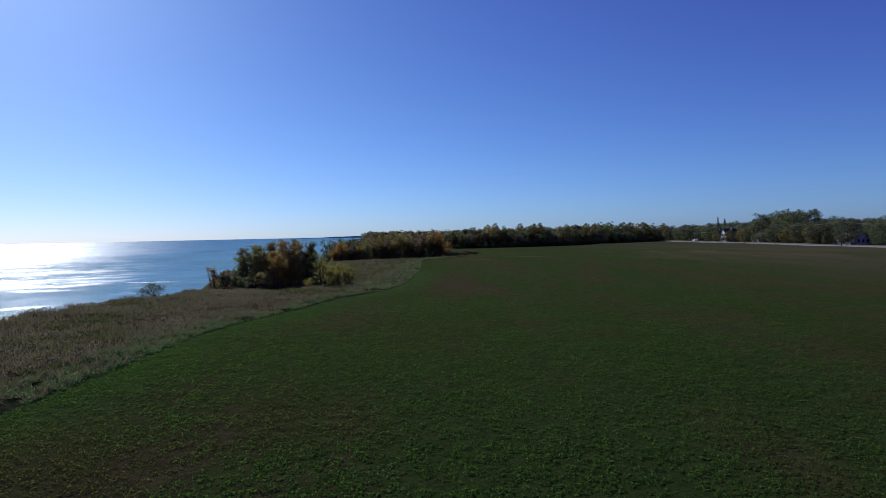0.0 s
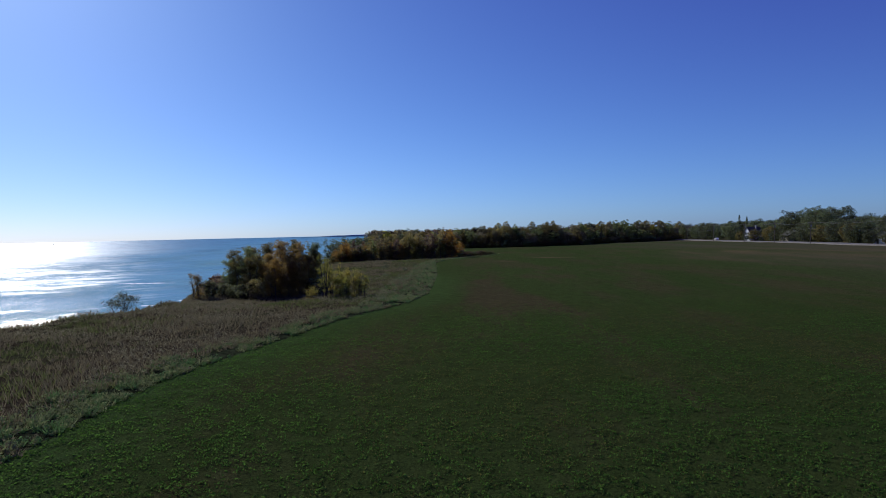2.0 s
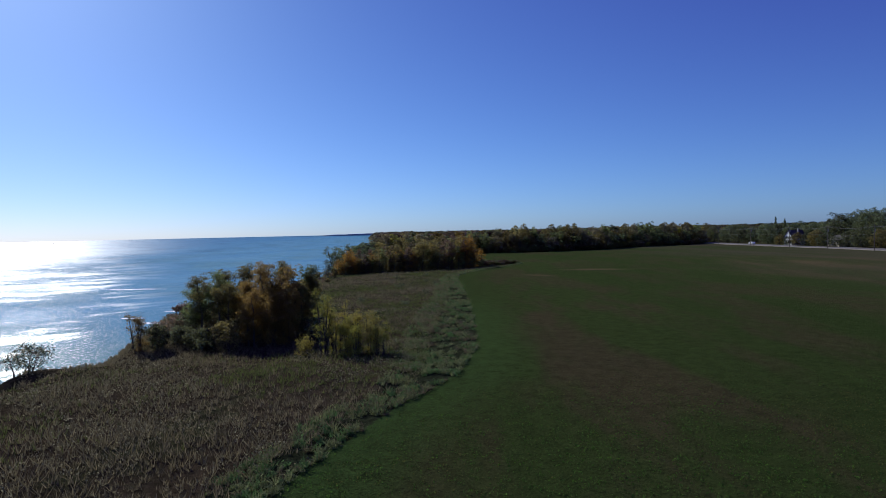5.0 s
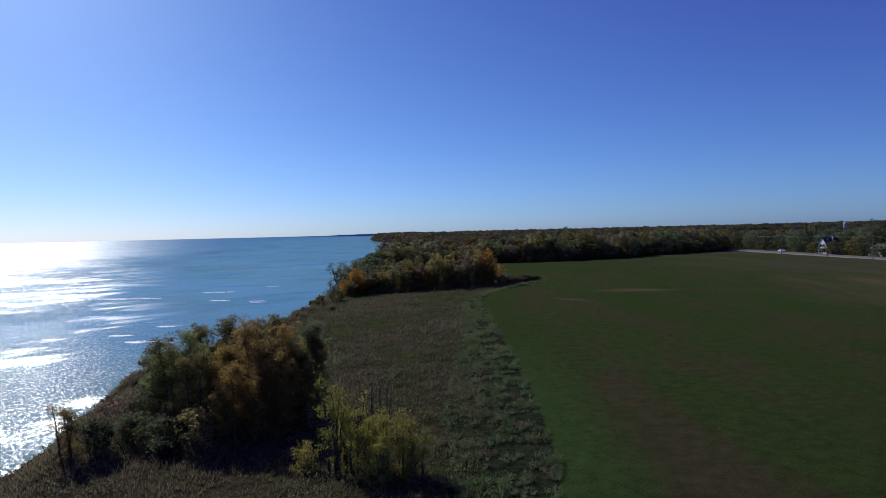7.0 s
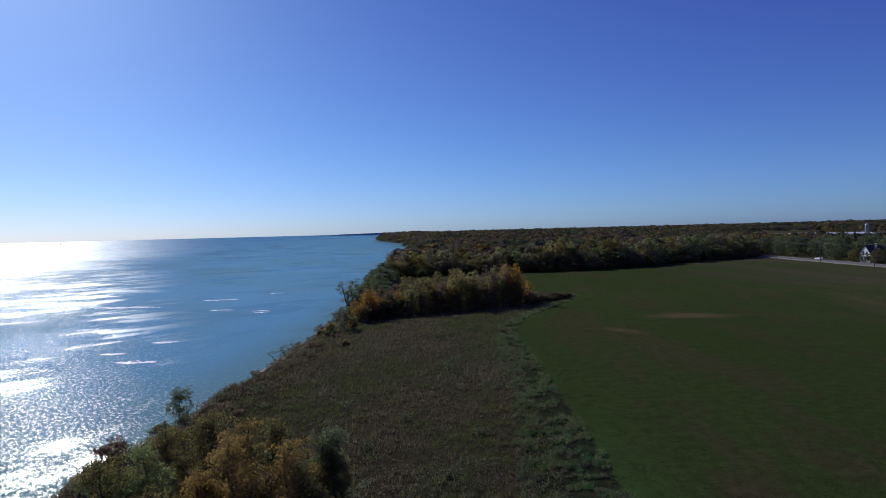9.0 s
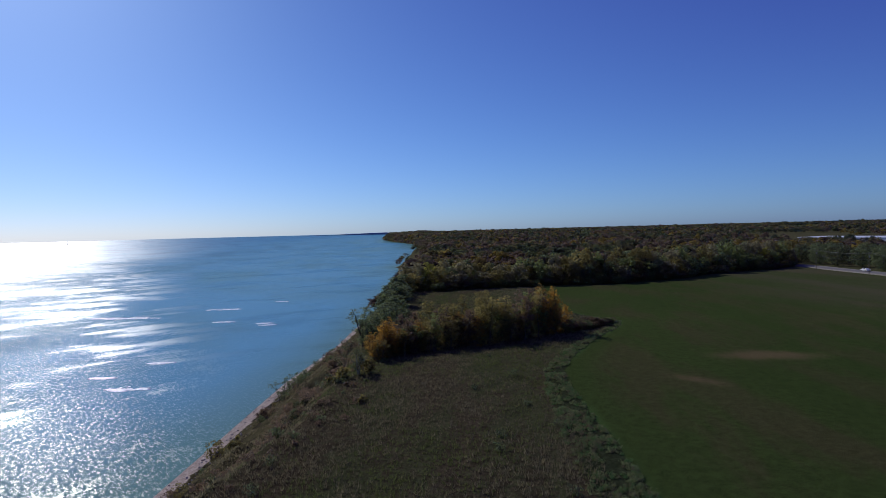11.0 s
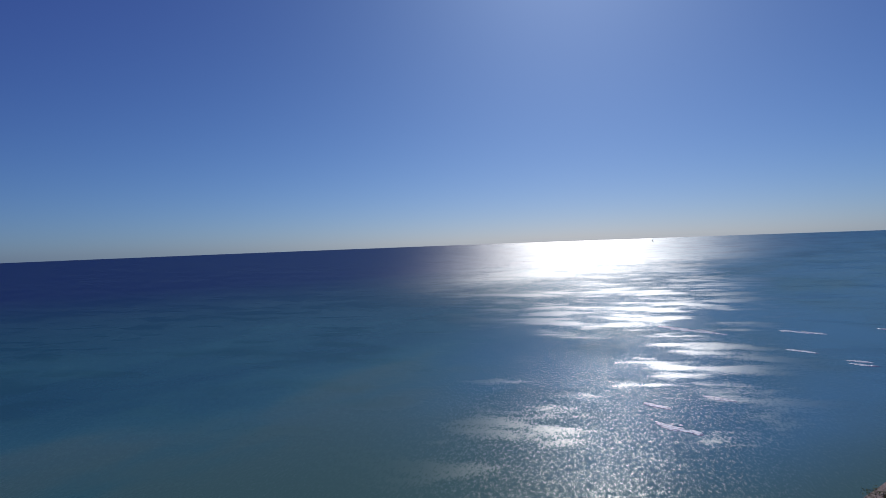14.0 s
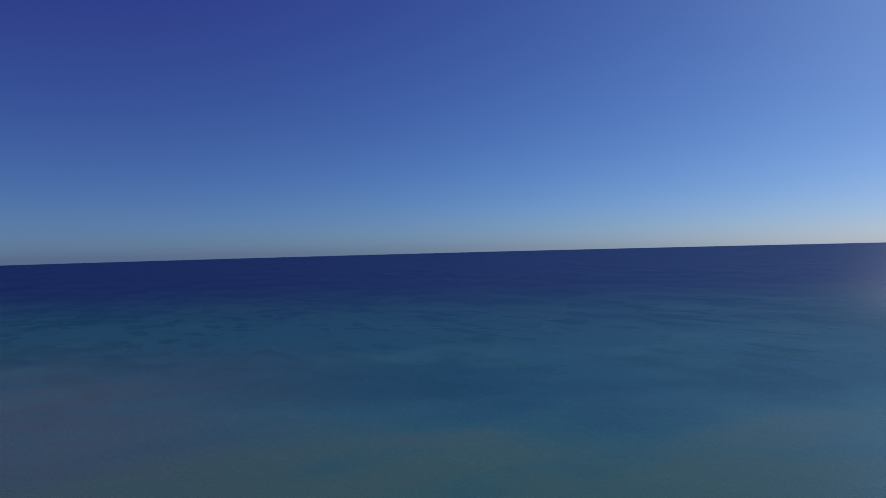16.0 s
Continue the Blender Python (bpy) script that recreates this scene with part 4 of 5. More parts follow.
for n, (x, y, h) in enumerate([(176, 296, 8.5), (175.6, 307, 9.2), (176.4, 316, 7.5), (175.4, 338, 7.8), (176.6, 286, 9.6), (175, 270, 11), (177, 277, 9.0), (175, 345, 6.4), (171.8, 356.4, 4.6), (172.4, 364.5, 5.6), (173.4, 321, 5.2), (173.2, 330, 5.8), (173.8, 251, 4.4), (173.6, 261, 5.6), (174, 267, 6.0), (172.8, 349.4, 6.6)]):
    wood_tree("olive" if n % 3 == 0 else "grey-green", n % 2, x, y, h, h * 0.95, "pale olive green yard tree beside the road", "yard trees")
for n, (x, y, h) in enumerate([(195, 366, 11), (199, 374, 12), (194, 383, 11.5), (198, 392, 12), (193, 400, 12), (199, 406, 12.5), (186, 372, 8.5), (189, 380, 10)]):
    wood_tree("shade" if n % 2 else "grey-green", n % 2, x, y, h, h * 0.9, "grey-green leafed tree behind the white house", "trees behind the house")
for n, (x, y, h) in enumerate([(250, 1384, 20), (257, 1392, 22), (264, 1386, 18)]):   # a stand that tops the far wood
    wood_tree("shade", n % 2, x, y, h, 9.0, "tall dark tree rising above the far wood", "tall trees in the far wood")


def conifer(x, y, h, w, seed):
    """A spire of drooping whorls on one straight trunk."""
    rng = np.random.default_rng(seed)
    k = np.linspace(0, 1, 5)
    wood = [tube_arrays(np.stack([0 * k, 0 * k, h * k - 0.2], -1), 0.02 * h * (1 - 0.95 * k) + 0.01, 6)]
    spots, out = [], []
    for level in np.arange(0.08, 0.99, 0.045):
        reach = w * 0.5 * (1 - level) ** 0.9 + 0.1
        for az in rng.uniform(0, 2 * np.pi, 9):
            q = rng.uniform(0.25, 1.0, 7)
            r = reach * q * rng.uniform(0.8, 1.15)
            spots.append(np.stack([np.cos(az) * r, np.sin(az) * r, h * level - 0.25 * r + rng.normal(size=7) * 0.08], -1))
            out.append(np.repeat([[np.cos(az), np.sin(az), 0.3]], 7, 0))
    spots, out = np.concatenate(spots), np.concatenate(out)
    tree("conifer", "slim dark green conifer behind the white house", "tree", on_ground(x, y), (wood[0], leaf_quads(rng, spots, 0.34, outward=out)), LEAF_DARK, group="conifers by the house")


conifer(188, 396, 16.0, 5.6, 901)
conifer(188.5, 387.5, 14.6, 5.2, 902)


# the wide wood behind: joined crowns
def far_woods():
    rng = np.random.default_rng(21)
    spots = []
    for n in range(90000):
        if len(spots) >= 6200:
            break
        d = 22 + 3600 * rng.uniform() ** 2.0
        x = rng.uniform(-75 - max(0, (d - 800) * 0.16), 1.0 * d + 330)
        y = 350 + d
        if y > 4700 or x < brow(y) - (24 if y > 830 else 14) * (rng.uniform() < 0.6):
            continue
        if x < 170 and y < float(wood_edge(min(x, 170))) + 16:
            continue
        if x >= 170 and (y < 480 and x < 225):
            continue
        if 340 < x < 452 and 560 < y < 790:
            continue
        # open fields inland
        if x > 220 and float(bumps(x, y, 170, 31)) > 0.35:
            continue
        spots.append((x, y))
    for n in range(480):   # east side behind the road
        spots.append((rng.uniform(222, 520), rng.uniform(60, 520)))
    for n in range(1500):   # wooded bluffs along the coast
        y = 372 + 2900 * rng.uniform() ** (1.5 if n % 3 else 0.8)
        spots.append((float(brow(y)) + rng.uniform(-26 if y > 830 else -15, 110 if n % 3 else 30), y))
    spots = np.array(spots)
    z = ground_z(spots[:, 0], spots[:, 1])
    dist = np.hypot(spots[:, 0], spots[:, 1])
    verts, faces, slots, base = [], [], [], 0
    for (x, y), gz0, d in zip(spots, z, dist):
        grown = 1 + 1.6 * smooth(d, 700, 3500)
        h, w = 9.5 + 3.6 * float(bumps(x, y, 45, 93)) + rng.uniform(-2.0, 4.0), rng.uniform(5.5, 11.5) * float(grown)
        n = int(np.interp(d, [350, 700, 2000], [90, 36, 14]))
        c = rng.normal(size=(n, 3))
        c /= np.linalg.norm(c, axis=1)[:, None]
        c[:, 2] = np.abs(c[:, 2]) * 1.0 - 0.35
        r = rng.uniform(0.7, 1.05, (n, 1))
        at = np.array([x, y, gz0 + h * 0.52]) + c * r * np.array([w / 2, w / 2, h * 0.46])
        v, f = leaf_quads(rng, at, float(np.interp(d, [350, 700, 2000], [1.15, 1.6, 2.1])) * (w / 7), up=1.7, outward=c * 2.2)
        verts.append(v)
        faces.append(f + base)
        base += len(v)
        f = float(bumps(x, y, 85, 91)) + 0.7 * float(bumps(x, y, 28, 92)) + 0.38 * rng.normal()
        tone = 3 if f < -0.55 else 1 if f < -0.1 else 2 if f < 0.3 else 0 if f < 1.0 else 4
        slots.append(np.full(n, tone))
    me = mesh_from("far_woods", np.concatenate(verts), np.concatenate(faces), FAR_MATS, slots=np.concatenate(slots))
    tagged(new("far_woods", me), "wide autumn woodland of green, olive and brown crowns", "woods", kind="stuff")


far_woods()


# ---------------------------------------------------------------- grasses
def blades(rng, x, y, z, height, width, count, splay):
    """Narrow triangles, a few to each tuft."""
    n = len(x)
    root = np.repeat(np.stack([x, y, z - 0.03], -1), count, 0)
    h = np.repeat(height, count) * rng.uniform(0.6, 1.15, n * count)
    az = rng.uniform(0, 2 * np.pi, n * count)
    out = rng.uniform(0.05, 1, n * count) * splay
    wdt = np.repeat(width, count) * rng.uniform(0.6, 1.3, n * count)
    root[:, 0] += np.cos(az) * out * 0.25 * h
    root[:, 1] += np.sin(az) * out * 0.25 * h
    top = root + np.stack([np.cos(az) * out * h, np.sin(az) * out * h, h], -1)
    turn = rng.uniform(0, 2 * np.pi, n * count)
    side = np.stack([np.cos(turn) * wdt, np.sin(turn) * wdt, 0 * wdt], -1)
    verts = np.stack([root - side, root + side, top], 1).reshape(-1, 3)
    return verts, np.arange(3 * n * count).reshape(-1, 3)


def scatter(rng, n, x0, x1, y0, y1, keep):
    x, y = rng.uniform(x0, x1, n), rng.uniform(y0, y1, n)
    ok = keep(x, y, rng.uniform(0, 1, n))
    return x[ok], y[ok]


def grass(name, label, rng, x, y, height, width, count, splay, mat):
    v, f = blades(rng, x, y, ground_z(x, y), height, width, count, splay)
    tagged(new(name, mesh_from(name, v, f, mat)), label, "grass", kind="stuff")


rng = np.random.default_rng(33)
in_meadow = lambda x, y, c: (x < crop_edge(y) - strip_width(y) * 0.6) & (x > brow(y) - 3 - 6 * (c < 0.3)) & (c < np.interp(y, [-60, 0, 30, 130, 262, 345], [0.2, 0.35, 1, 0.8, 0.35, 0.25]))
x, y = scatter(rng, 210000, -62, 14, -60, 345, in_meadow)
tone = bumps(x, y, 14, 41) + 0.6 * bumps(x, y, 4, 42) + rng.normal(size=len(x)) * 0.35
dry = tone < 0.42 - 0.25 * smooth(y, 95, 145)
h = 0.5 + 0.22 * bumps(x, y, 5, 43) + 0.12 * bumps(x, y, 1.3, 44)
grass("meadow_grass", "dry brown goldenrod and grass of the meadow", rng, x[dry], y[dry], h[dry], np.full(dry.sum(), 0.034), 4, 1.0, GRASS_MEADOW)
grass("green_grass", "olive green grass among the dry meadow", rng, x[~dry], y[~dry], h[~dry] * 0.8, np.full((~dry).sum(), 0.036), 4, 0.9, GRASS_OLIVE)
# fluffy seed heads of the goldenrod, in drifts
hx, hy = scatter(rng, 150000, -60, -6, 24, 140, lambda x, y, c: in_meadow(x, y, c) & (bumps(x, y, 6, 47) + 0.7 * bumps(x, y, 1.7, 48) > 0.1))
at = np.stack([hx, hy, ground_z(hx, hy) + 0.46 + 0.2 * bumps(hx, hy, 5, 43) + rng.normal(size=len(hx)) * 0.09], -1)
v, f = leaf_quads(rng, at, 0.06, up=0.3)
tagged(new("goldenrod_heads", mesh_from("goldenrod_heads", v, f, GRASS_HEAD)), "dry fluffy brown goldenrod heads above the meadow", "weeds", kind="stuff")
# tussocks of weeds along the crop, each of one tone
y0 = -50 + 312 * rng.uniform(0, 1, 10500)
x0 = crop_edge(y0) + 0.1 - rng.uniform(0, 1, len(y0)) ** 1.15 * (strip_width(y0) + 0.9)
ok = (bumps(x0, y0, 3.1, 51) + 0.6 * bumps(x0, y0, 1.4, 52) > np.interp(y0, [60, 110], [-0.9, -0.5])) & (bumps(x0, y0, 1.9, 54) + 0.4 * bumps(x0, y0, 0.9, 55) > -0.32) & (rng.uniform(0, 1, len(y0)) < np.interp(strip_width(y0), [2, 5], [0.6, 1]))
x0, y0 = x0[ok], y0[ok]
tone0 = rng.uniform(0, 1, len(x0)) + 0.25 * bumps(x0, y0, 6, 53)
big0 = 0.20 + 0.44 * rng.uniform(0, 1, len(x0)) ** 2
PER = 14
for name, lo, hi, mat, words in (("weed_strip", -9, 0.52, GRASS_GREY, "grey-green weeds in tussocks along the crop"), ("green_weeds", 0.52, 0.80, GRASS_WEED, "dark green weeds in tussocks along the crop"),
                                 ("dry_weeds", 0.80, 9, GRASS_MEADOW, "dry brown weeds in tussocks along the crop")):
    w = np.repeat((tone0 > lo) & (tone0 <= hi), PER)
    dome = rng.normal(size=(w.sum(), 3)) * [1, 1, 0.9]
    dome[:, 2] = np.abs(dome[:, 2])
    dome /= np.linalg.norm(dome, axis=1)[:, None]
    r = np.repeat(big0, PER)[w][:, None]
    px, py = np.repeat(x0, PER)[w], np.repeat(y0, PER)[w]
    at = np.stack([px, py, ground_z(px, py)], -1) + dome * r * rng.uniform(0.5, 1.05, (len(r), 1)) * [1, 1, 1.25]
    v, f = leaf_quads(rng, at, 0.075, up=1.3, outward=dome)
    w = (tone0 > lo) & (tone0 <= hi)
    bv, bf = blades(rng, x0[w], y0[w], ground_z(x0[w], y0[w]), 0.1 + big0[w] * 0.85, np.full(w.sum(), 0.022), 26, 1.1)
    tri = np.concatenate([f[:, [0, 1, 2]], f[:, [0, 2, 3]], bf + len(v)])
    tagged(new(name, mesh_from(name, np.concatenate([v, bv]), tri, mat)), words, "weeds", kind="stuff")
# low leaves of the crop, bunched, over stubble
in_crop = lambda x, y, c: (x > crop_edge(y)) & (c < np.interp(y, [12, 26, 50, 95], [1.0, 0.75, 0.4, 0.0])) & (np.abs(x + 2) < 8 + y * 0.85)
x, y = scatter(rng, 1900000, -26, 78, 11, 95, in_crop)
tuft = 0.8 * bumps(x, y, 0.21, 63) + 0.5 * bumps(x + 0.3 * y, y, 0.57, 65) + 0.3 * bumps(x, y, 1.3, 64)
thick = bumps(x, y, 7, 61) + 0.9 * bumps(x, y, 19, 62) + rng.normal(size=len(x)) * 0.45 + np.clip(7 - (x - crop_edge(y)), 0, 7) * 0.2 > -0.05
for name, w, mat, size, words in (("clover", thick & (tuft > -0.1), GRASS_GREEN, 0.052, "low green clover of the crop field"),
                                  ("stubble", ~thick & (tuft > -0.2), GRASS_STUBBLE, 0.046, "dry brown stubble in the crop field")):
    at = np.stack([x[w], y[w], ground_z(x[w], y[w]) + 0.04 + 0.10 * np.clip(tuft[w], -0.4, 1)], -1)
    v, f = leaf_quads(rng, at, size, up=0.9)
    tagged(new(name, mesh_from(name, v, f, mat)), words, "crop", kind="stuff")
on_face = lambda x, y, c: (np.abs(bluff_u(x, y) - 0.78) > 0.08) & (x < brow(y)) & (x > shore(y) + 7) & (bumps(x, y, 7, 71) > -0.3)
x, y = scatter(rng, 26000, -82, -44, 60, 330, on_face)
grass("bluff_grass", "rough grass on the bluff face", rng, x, y, np.full(len(x), 0.6), np.full(len(x), 0.09), 4, 0.8, GRASS_MEADOW)


# ---------------------------------------------------------------- road, houses, poles, cars
def ribbon(name, points, half, lift, thick, mat, label):
    path = [Vector((x, y, 0)) for x, y in points]
    bm = bmesh.new()
    rows = []
    for n, p in enumerate(path):
        d = (path[min(n + 1, len(path) - 1)] - path[max(n - 1, 0)]).normalized()
        side = Vector((d.y, -d.x, 0)) * half
        l, r = p - side, p + side
        z = gz(p.x, p.y) + lift
        rows.append([bm.verts.new((l.x, l.y, z - thick)), bm.verts.new((l.x, l.y, z)), bm.verts.new((r.x, r.y, z)), bm.verts.new((r.x, r.y, z - thick))])
    for u, v in zip(rows, rows[1:]):
        for i in range(3):
            bm.faces.new((u[i], u[i + 1], v[i + 1], v[i]))
    me = bpy.data.meshes.new(name)
    bmesh.ops.recalc_face_normals(bm, faces=bm.faces)
    bm.to_mesh(me)
    bm.free()
    me.materials.append(mat)
    return tagged(new(name, me), label, name.split("_")[0], kind="structure")


ROAD_LINE = [(163.6, y) for y in range(-150, 400, 10)] + [(163.4, 403), (162.9, 412), (162.1, 421), (160.7, 430), (158.7, 439), (155.6, 448), (151, 457), (145, 465), (137, 472)]
ribbon("road_shoulder", ROAD_LINE, 5.4, 0.30, 0.6, GRAVEL, "pale gravel shoulder of the country road")
ribbon("road", ROAD_LINE, 3.4, 0.36, 0.3, ASPHALT, "grey asphalt country road along the field")


def gable_house(place, turn, wide, deep, wall, pitch, siding, label, roof=None, wing=False):
    ob = thing("house", label, "house", place, turn)
    bm = bmesh.new()
    w, d = wide / 2, deep / 2
    ring = [(-w, 0), (w, 0), (w, wall), (0, wall + pitch), (-w, wall)]
    front = [bm.verts.new((x, -d, z)) for x, z in ring]
    rear = [bm.verts.new((x, d, z)) for x, z in ring]
    bm.faces.new(front)
    bm.faces.new(rear[::-1])
    for i in range(5):
        j = (i + 1) % 5
        bm.faces.new((front[j], front[i], rear[i], rear[j]))
    body = part("wall", bm, siding, ob)
    for sgn in (-1, 1):
        bm = bmesh.new()
        run = math.hypot(w + 0.45, pitch * (w + 0.45) / w)
        box(bm, 0, -d - 0.4, 0, run, d + 0.4, 0.16)
        ang = math.atan2(pitch, w)
        m = Matrix.Translation((0, 0, wall + pitch + 0.06)) @ Matrix.Rotation(ang if sgn > 0 else math.pi - ang, 4, "Y")
        if sgn < 0:
            bmesh.ops.translate(bm, verts=bm.verts, vec=(0, 0, -0.16))
        bmesh.ops.transform(bm, matrix=m, verts=bm.verts)
        part("roof", bm, roof or ROOFING, ob)
    spots = [(-w * 0.5, 1.0), (w * 0.5, 1.0), (0, 1.0)] + ([(-w * 0.35, 3.7), (w * 0.35, 3.7)] if wall > 4 else [])
    for x, z in spots:
        win = part("window", box(bmesh.new(), x - 0.55, -d - 0.06, z - 0.08, x + 0.55, -d + 0.02, z + 1.48, 0.02), METAL_WHITE, ob)
        part("pane", box(bmesh.new(), x - 0.45, -d - 0.075, z, x + 0.45, -d - 0.03, z + 1.4), GLASS, win)
    for n in range(4):
        y = -d + deep * (n + 0.5) / 4
        win = part("window", box(bmesh.new(), -w - 0.06, y - 0.5, 0.92, -w + 0.02, y + 0.5, 2.48, 0.02), METAL_WHITE, ob)
        part("pane", box(bmesh.new(), -w - 0.075, y - 0.4, 1.0, -w - 0.03, y + 0.4, 2.4), GLASS, win)
    part("chimney", box(bmesh.new(), w * 0.3, 0.5, wall, w * 0.3 + 0.7, 1.2, wall + pitch + 0.9, 0.03), CONCRETE, ob)
    part("door", box(bmesh.new(), -w - 0.05, d * 0.55, 0.0, -w + 0.03, d * 0.55 + 0.95, 2.05, 0.02), TIMBER, ob)
    return ob


gable_house(on_ground(177.5, 359.5, 0.1), -80, 5.4, 8.0, 4.4, 3.6, SIDING, "white gabled two-storey house among roadside trees")
gable_house(on_ground(182, 258, 0.1), 4, 8.4, 13, 2.9, 2.2, SIDING, "low white house with dark roof behind the road")
gable_house(on_ground(180, 326, 0.1), -6, 8.0, 10, 2.9, 2.4, SIDING_TAN, "tan bungalow half hidden by roadside trees")
gable_house(on_ground(462, 772, 0.1), -30, 10, 16, 4.5, 4.0, SIDING, "pale farm building beside the silo")


def warehouse():
    ob = thing("warehouse", "long white metal warehouse beyond the woods", "warehouse", on_ground(398, 690, 0.1), 28)
    part("wall", box(bmesh.new(), -26, -70, 0, 26, 70, 7.2, 0.05), METAL_WHITE, ob)
    part("roof", box(bmesh.new(), -26.6, -70.6, 7.2, 26.6, 70.6, 7.8, 0.1), METAL_WHITE, ob)
    for n in range(9):
        y = -60 + 15 * n
        part("loading_door", box(bmesh.new(), -26.12, y - 2, 0.2, -25.95, y + 2, 4.4), CONCRETE, ob)


warehouse()


def silo():
    ob = thing("silo", "tall concrete farm silo with a white dome", "silo", on_ground(474, 782, 0.1))
    part("shaft", tube(bmesh.new(), (0, 0, 0), (0, 0, 15), 1.8, 1.8, 24), CONCRETE, ob)
    bm = bmesh.new()
    bmesh.ops.create_uvsphere(bm, u_segments=24, v_segments=12, radius=1.9)
    bmesh.ops.scale(bm, verts=bm.verts, vec=(1, 1, 0.8))
    bmesh.ops.delete(bm, geom=[v for v in bm.verts if v.co.z < -0.2], context="VERTS")
    bmesh.ops.translate(bm, verts=bm.verts, vec=(0, 0, 15.1))
    part("dome", bm, METAL_WHITE, ob)
    for z in range(2, 15, 2):
        part("hoop", tube(bmesh.new(), (0, 0, z), (0, 0, z + 0.12), 1.85, 1.85, 24), WIRE, ob)


silo()


def utility_pole():
    ob = thing("utility_pole", "weathered timber utility pole beside the road", "pole", group="utility poles")
    part("post", tube(bmesh.new(), (0, 0, -0.3), (0, 0, 10.2), 0.17, 0.11, 10), TIMBER, ob)
    arm = part("crossarm", box(bmesh.new(), -1.2, -0.07, 9.35, 1.2, 0.07, 9.5, 0.015), TIMBER, ob)
    for x in (-1.1, -0.4, 0.4, 1.1):
        part("insulator", tube(bmesh.new(), (x, 0, 9.5), (x, 0, 9.68), 0.05, 0.035, 8), GLASS, arm)
    part("transformer", tube(bmesh.new(), (0.32, 0, 7.6), (0.32, 0, 8.5), 0.22, 0.22, 12), CONCRETE, ob)
    return ob


POLES = [(157.2, y) for y in (108, 148, 188, 228.7, 274.3, 302, 330.2, 366, 404)]
first = utility_pole()
for n, (x, y) in enumerate(POLES):
    m = pose(*on_ground(x, y), 0, 0, 0)
    if n == 0:
        first.matrix_basis = m
    else:
        copy_thing(first, m)
for k, (dx, h) in enumerate(((-1.1, 9.66), (0.4, 9.66), (1.1, 9.66), (0.12, 6.9))):
    v, f = [], []
    spans = []
    for (x0, y0), (x1, y1) in zip(POLES, POLES[1:]):
        q = np.linspace(0, 1, 9)
        z0, z1 = gz(x0, y0) + h, gz(x1, y1) + h
        spans.append(tube_arrays(np.stack([x0 + dx + 0 * q, y0 + (y1 - y0) * q, z0 + (z1 - z0) * q - 0.9 * (1 - (2 * q - 1) ** 2)], -1), np.full(9, 0.02), 4))
    v, f = joined(spans)
    tagged(new("power_line", mesh_from("power_line", v, f, WIRE)), "thin grey overhead line sagging between the poles", "cable", group="overhead lines")


def car(place, turn, paint, label):
    ob = thing("car", label, "car", place, turn, "cars on the road")
    bm = bmesh.new()
    side = [(-2.2, 0.35), (2.2, 0.35), (2.25, 0.75), (1.3, 0.92), (0.6, 1.42), (-1.2, 1.45), (-1.9, 0.98), (-2.25, 0.9)]
    l = [bm.verts.new((x, -0.88, z)) for x, z in side]
    r = [bm.verts.new((x, 0.88, z)) for x, z in side]
    bm.faces.new(l)
    bm.faces.new(r[::-1])
    for i in range(8):
        j = (i + 1) % 8
        bm.faces.new((l[j], l[i], r[i], r[j]))
    bmesh.ops.bevel(bm, geom=bm.edges[:], offset=0.07, segments=2, affect="EDGES", profile=0.5)
    part("body", bm, paint, ob)
    for y in (-0.885, 0.885):
        part("side_window", box(bmesh.new(), -1.15, y - 0.012, 0.98, 0.6, y + 0.012, 1.34), GLASS, ob)
    bm = box(bmesh.new(), -0.4, -0.7, -0.015, 0.4, 0.7, 0.015)
    bmesh.ops.transform(bm, matrix=Matrix.Translation((0.98, 0, 1.18)) @ Matrix.Rotation(radians(35), 4, "Y"), verts=bm.verts)
    part("windscreen", bm, GLASS, ob)
    for x, y in product((-1.35, 1.4), (-0.8, 0.8)):
        wheel = part("wheel", tube(bmesh.new(), (x, y - 0.11, 0.33), (x, y + 0.11, 0.33), 0.33, 0.33, 18), RUBBER, ob)
        part("rim", tube(bmesh.new(), (x, y - 0.12, 0.33), (x, y + 0.12, 0.33), 0.2, 0.2, 14), METAL_WHITE, wheel)
    return ob


def on_road(x, y):
    return (x, y, gz(163.6, y) + 0.36)


car(on_road(165.2, 380), 90, PAINT_WHITE, "white car standing on the asphalt road")
car((170.4, 243, gz(170.4, 243)), 90, PAINT_DARK, "dark car parked beside the road")


# ---------------------------------------------------------------- beach stones and the far shore
def beach_stones():
    rng = np.random.default_rng(77)
    pieces = []
    for n in range(260):
        y = rng.uniform(205, 360)
        x = float(shore(y)) + rng.uniform(0.3, 6.5)
        r = rng.uniform(0.1, 0.3)
        path = np.array([[x - r, y, 0], [x - r * 0.5, y, r * 0.1], [x + r * 0.5, y, r * 0.12], [x + r, y, 0]])
        path[:, 2] += gz(x, y) + r * 0.15
        pieces.append(tube_arrays(path, np.array([0.05, 0.75, 0.7, 0.05]) * r * rng.uniform(0.7, 1.1), 6))
    v, f = joined(pieces)
    tagged(new("beach_stones", mesh_from("beach_stones", v, f, STONE, True)), "grey stones strewn along the sandy beach", "stones", kind="stuff")


beach_stones()


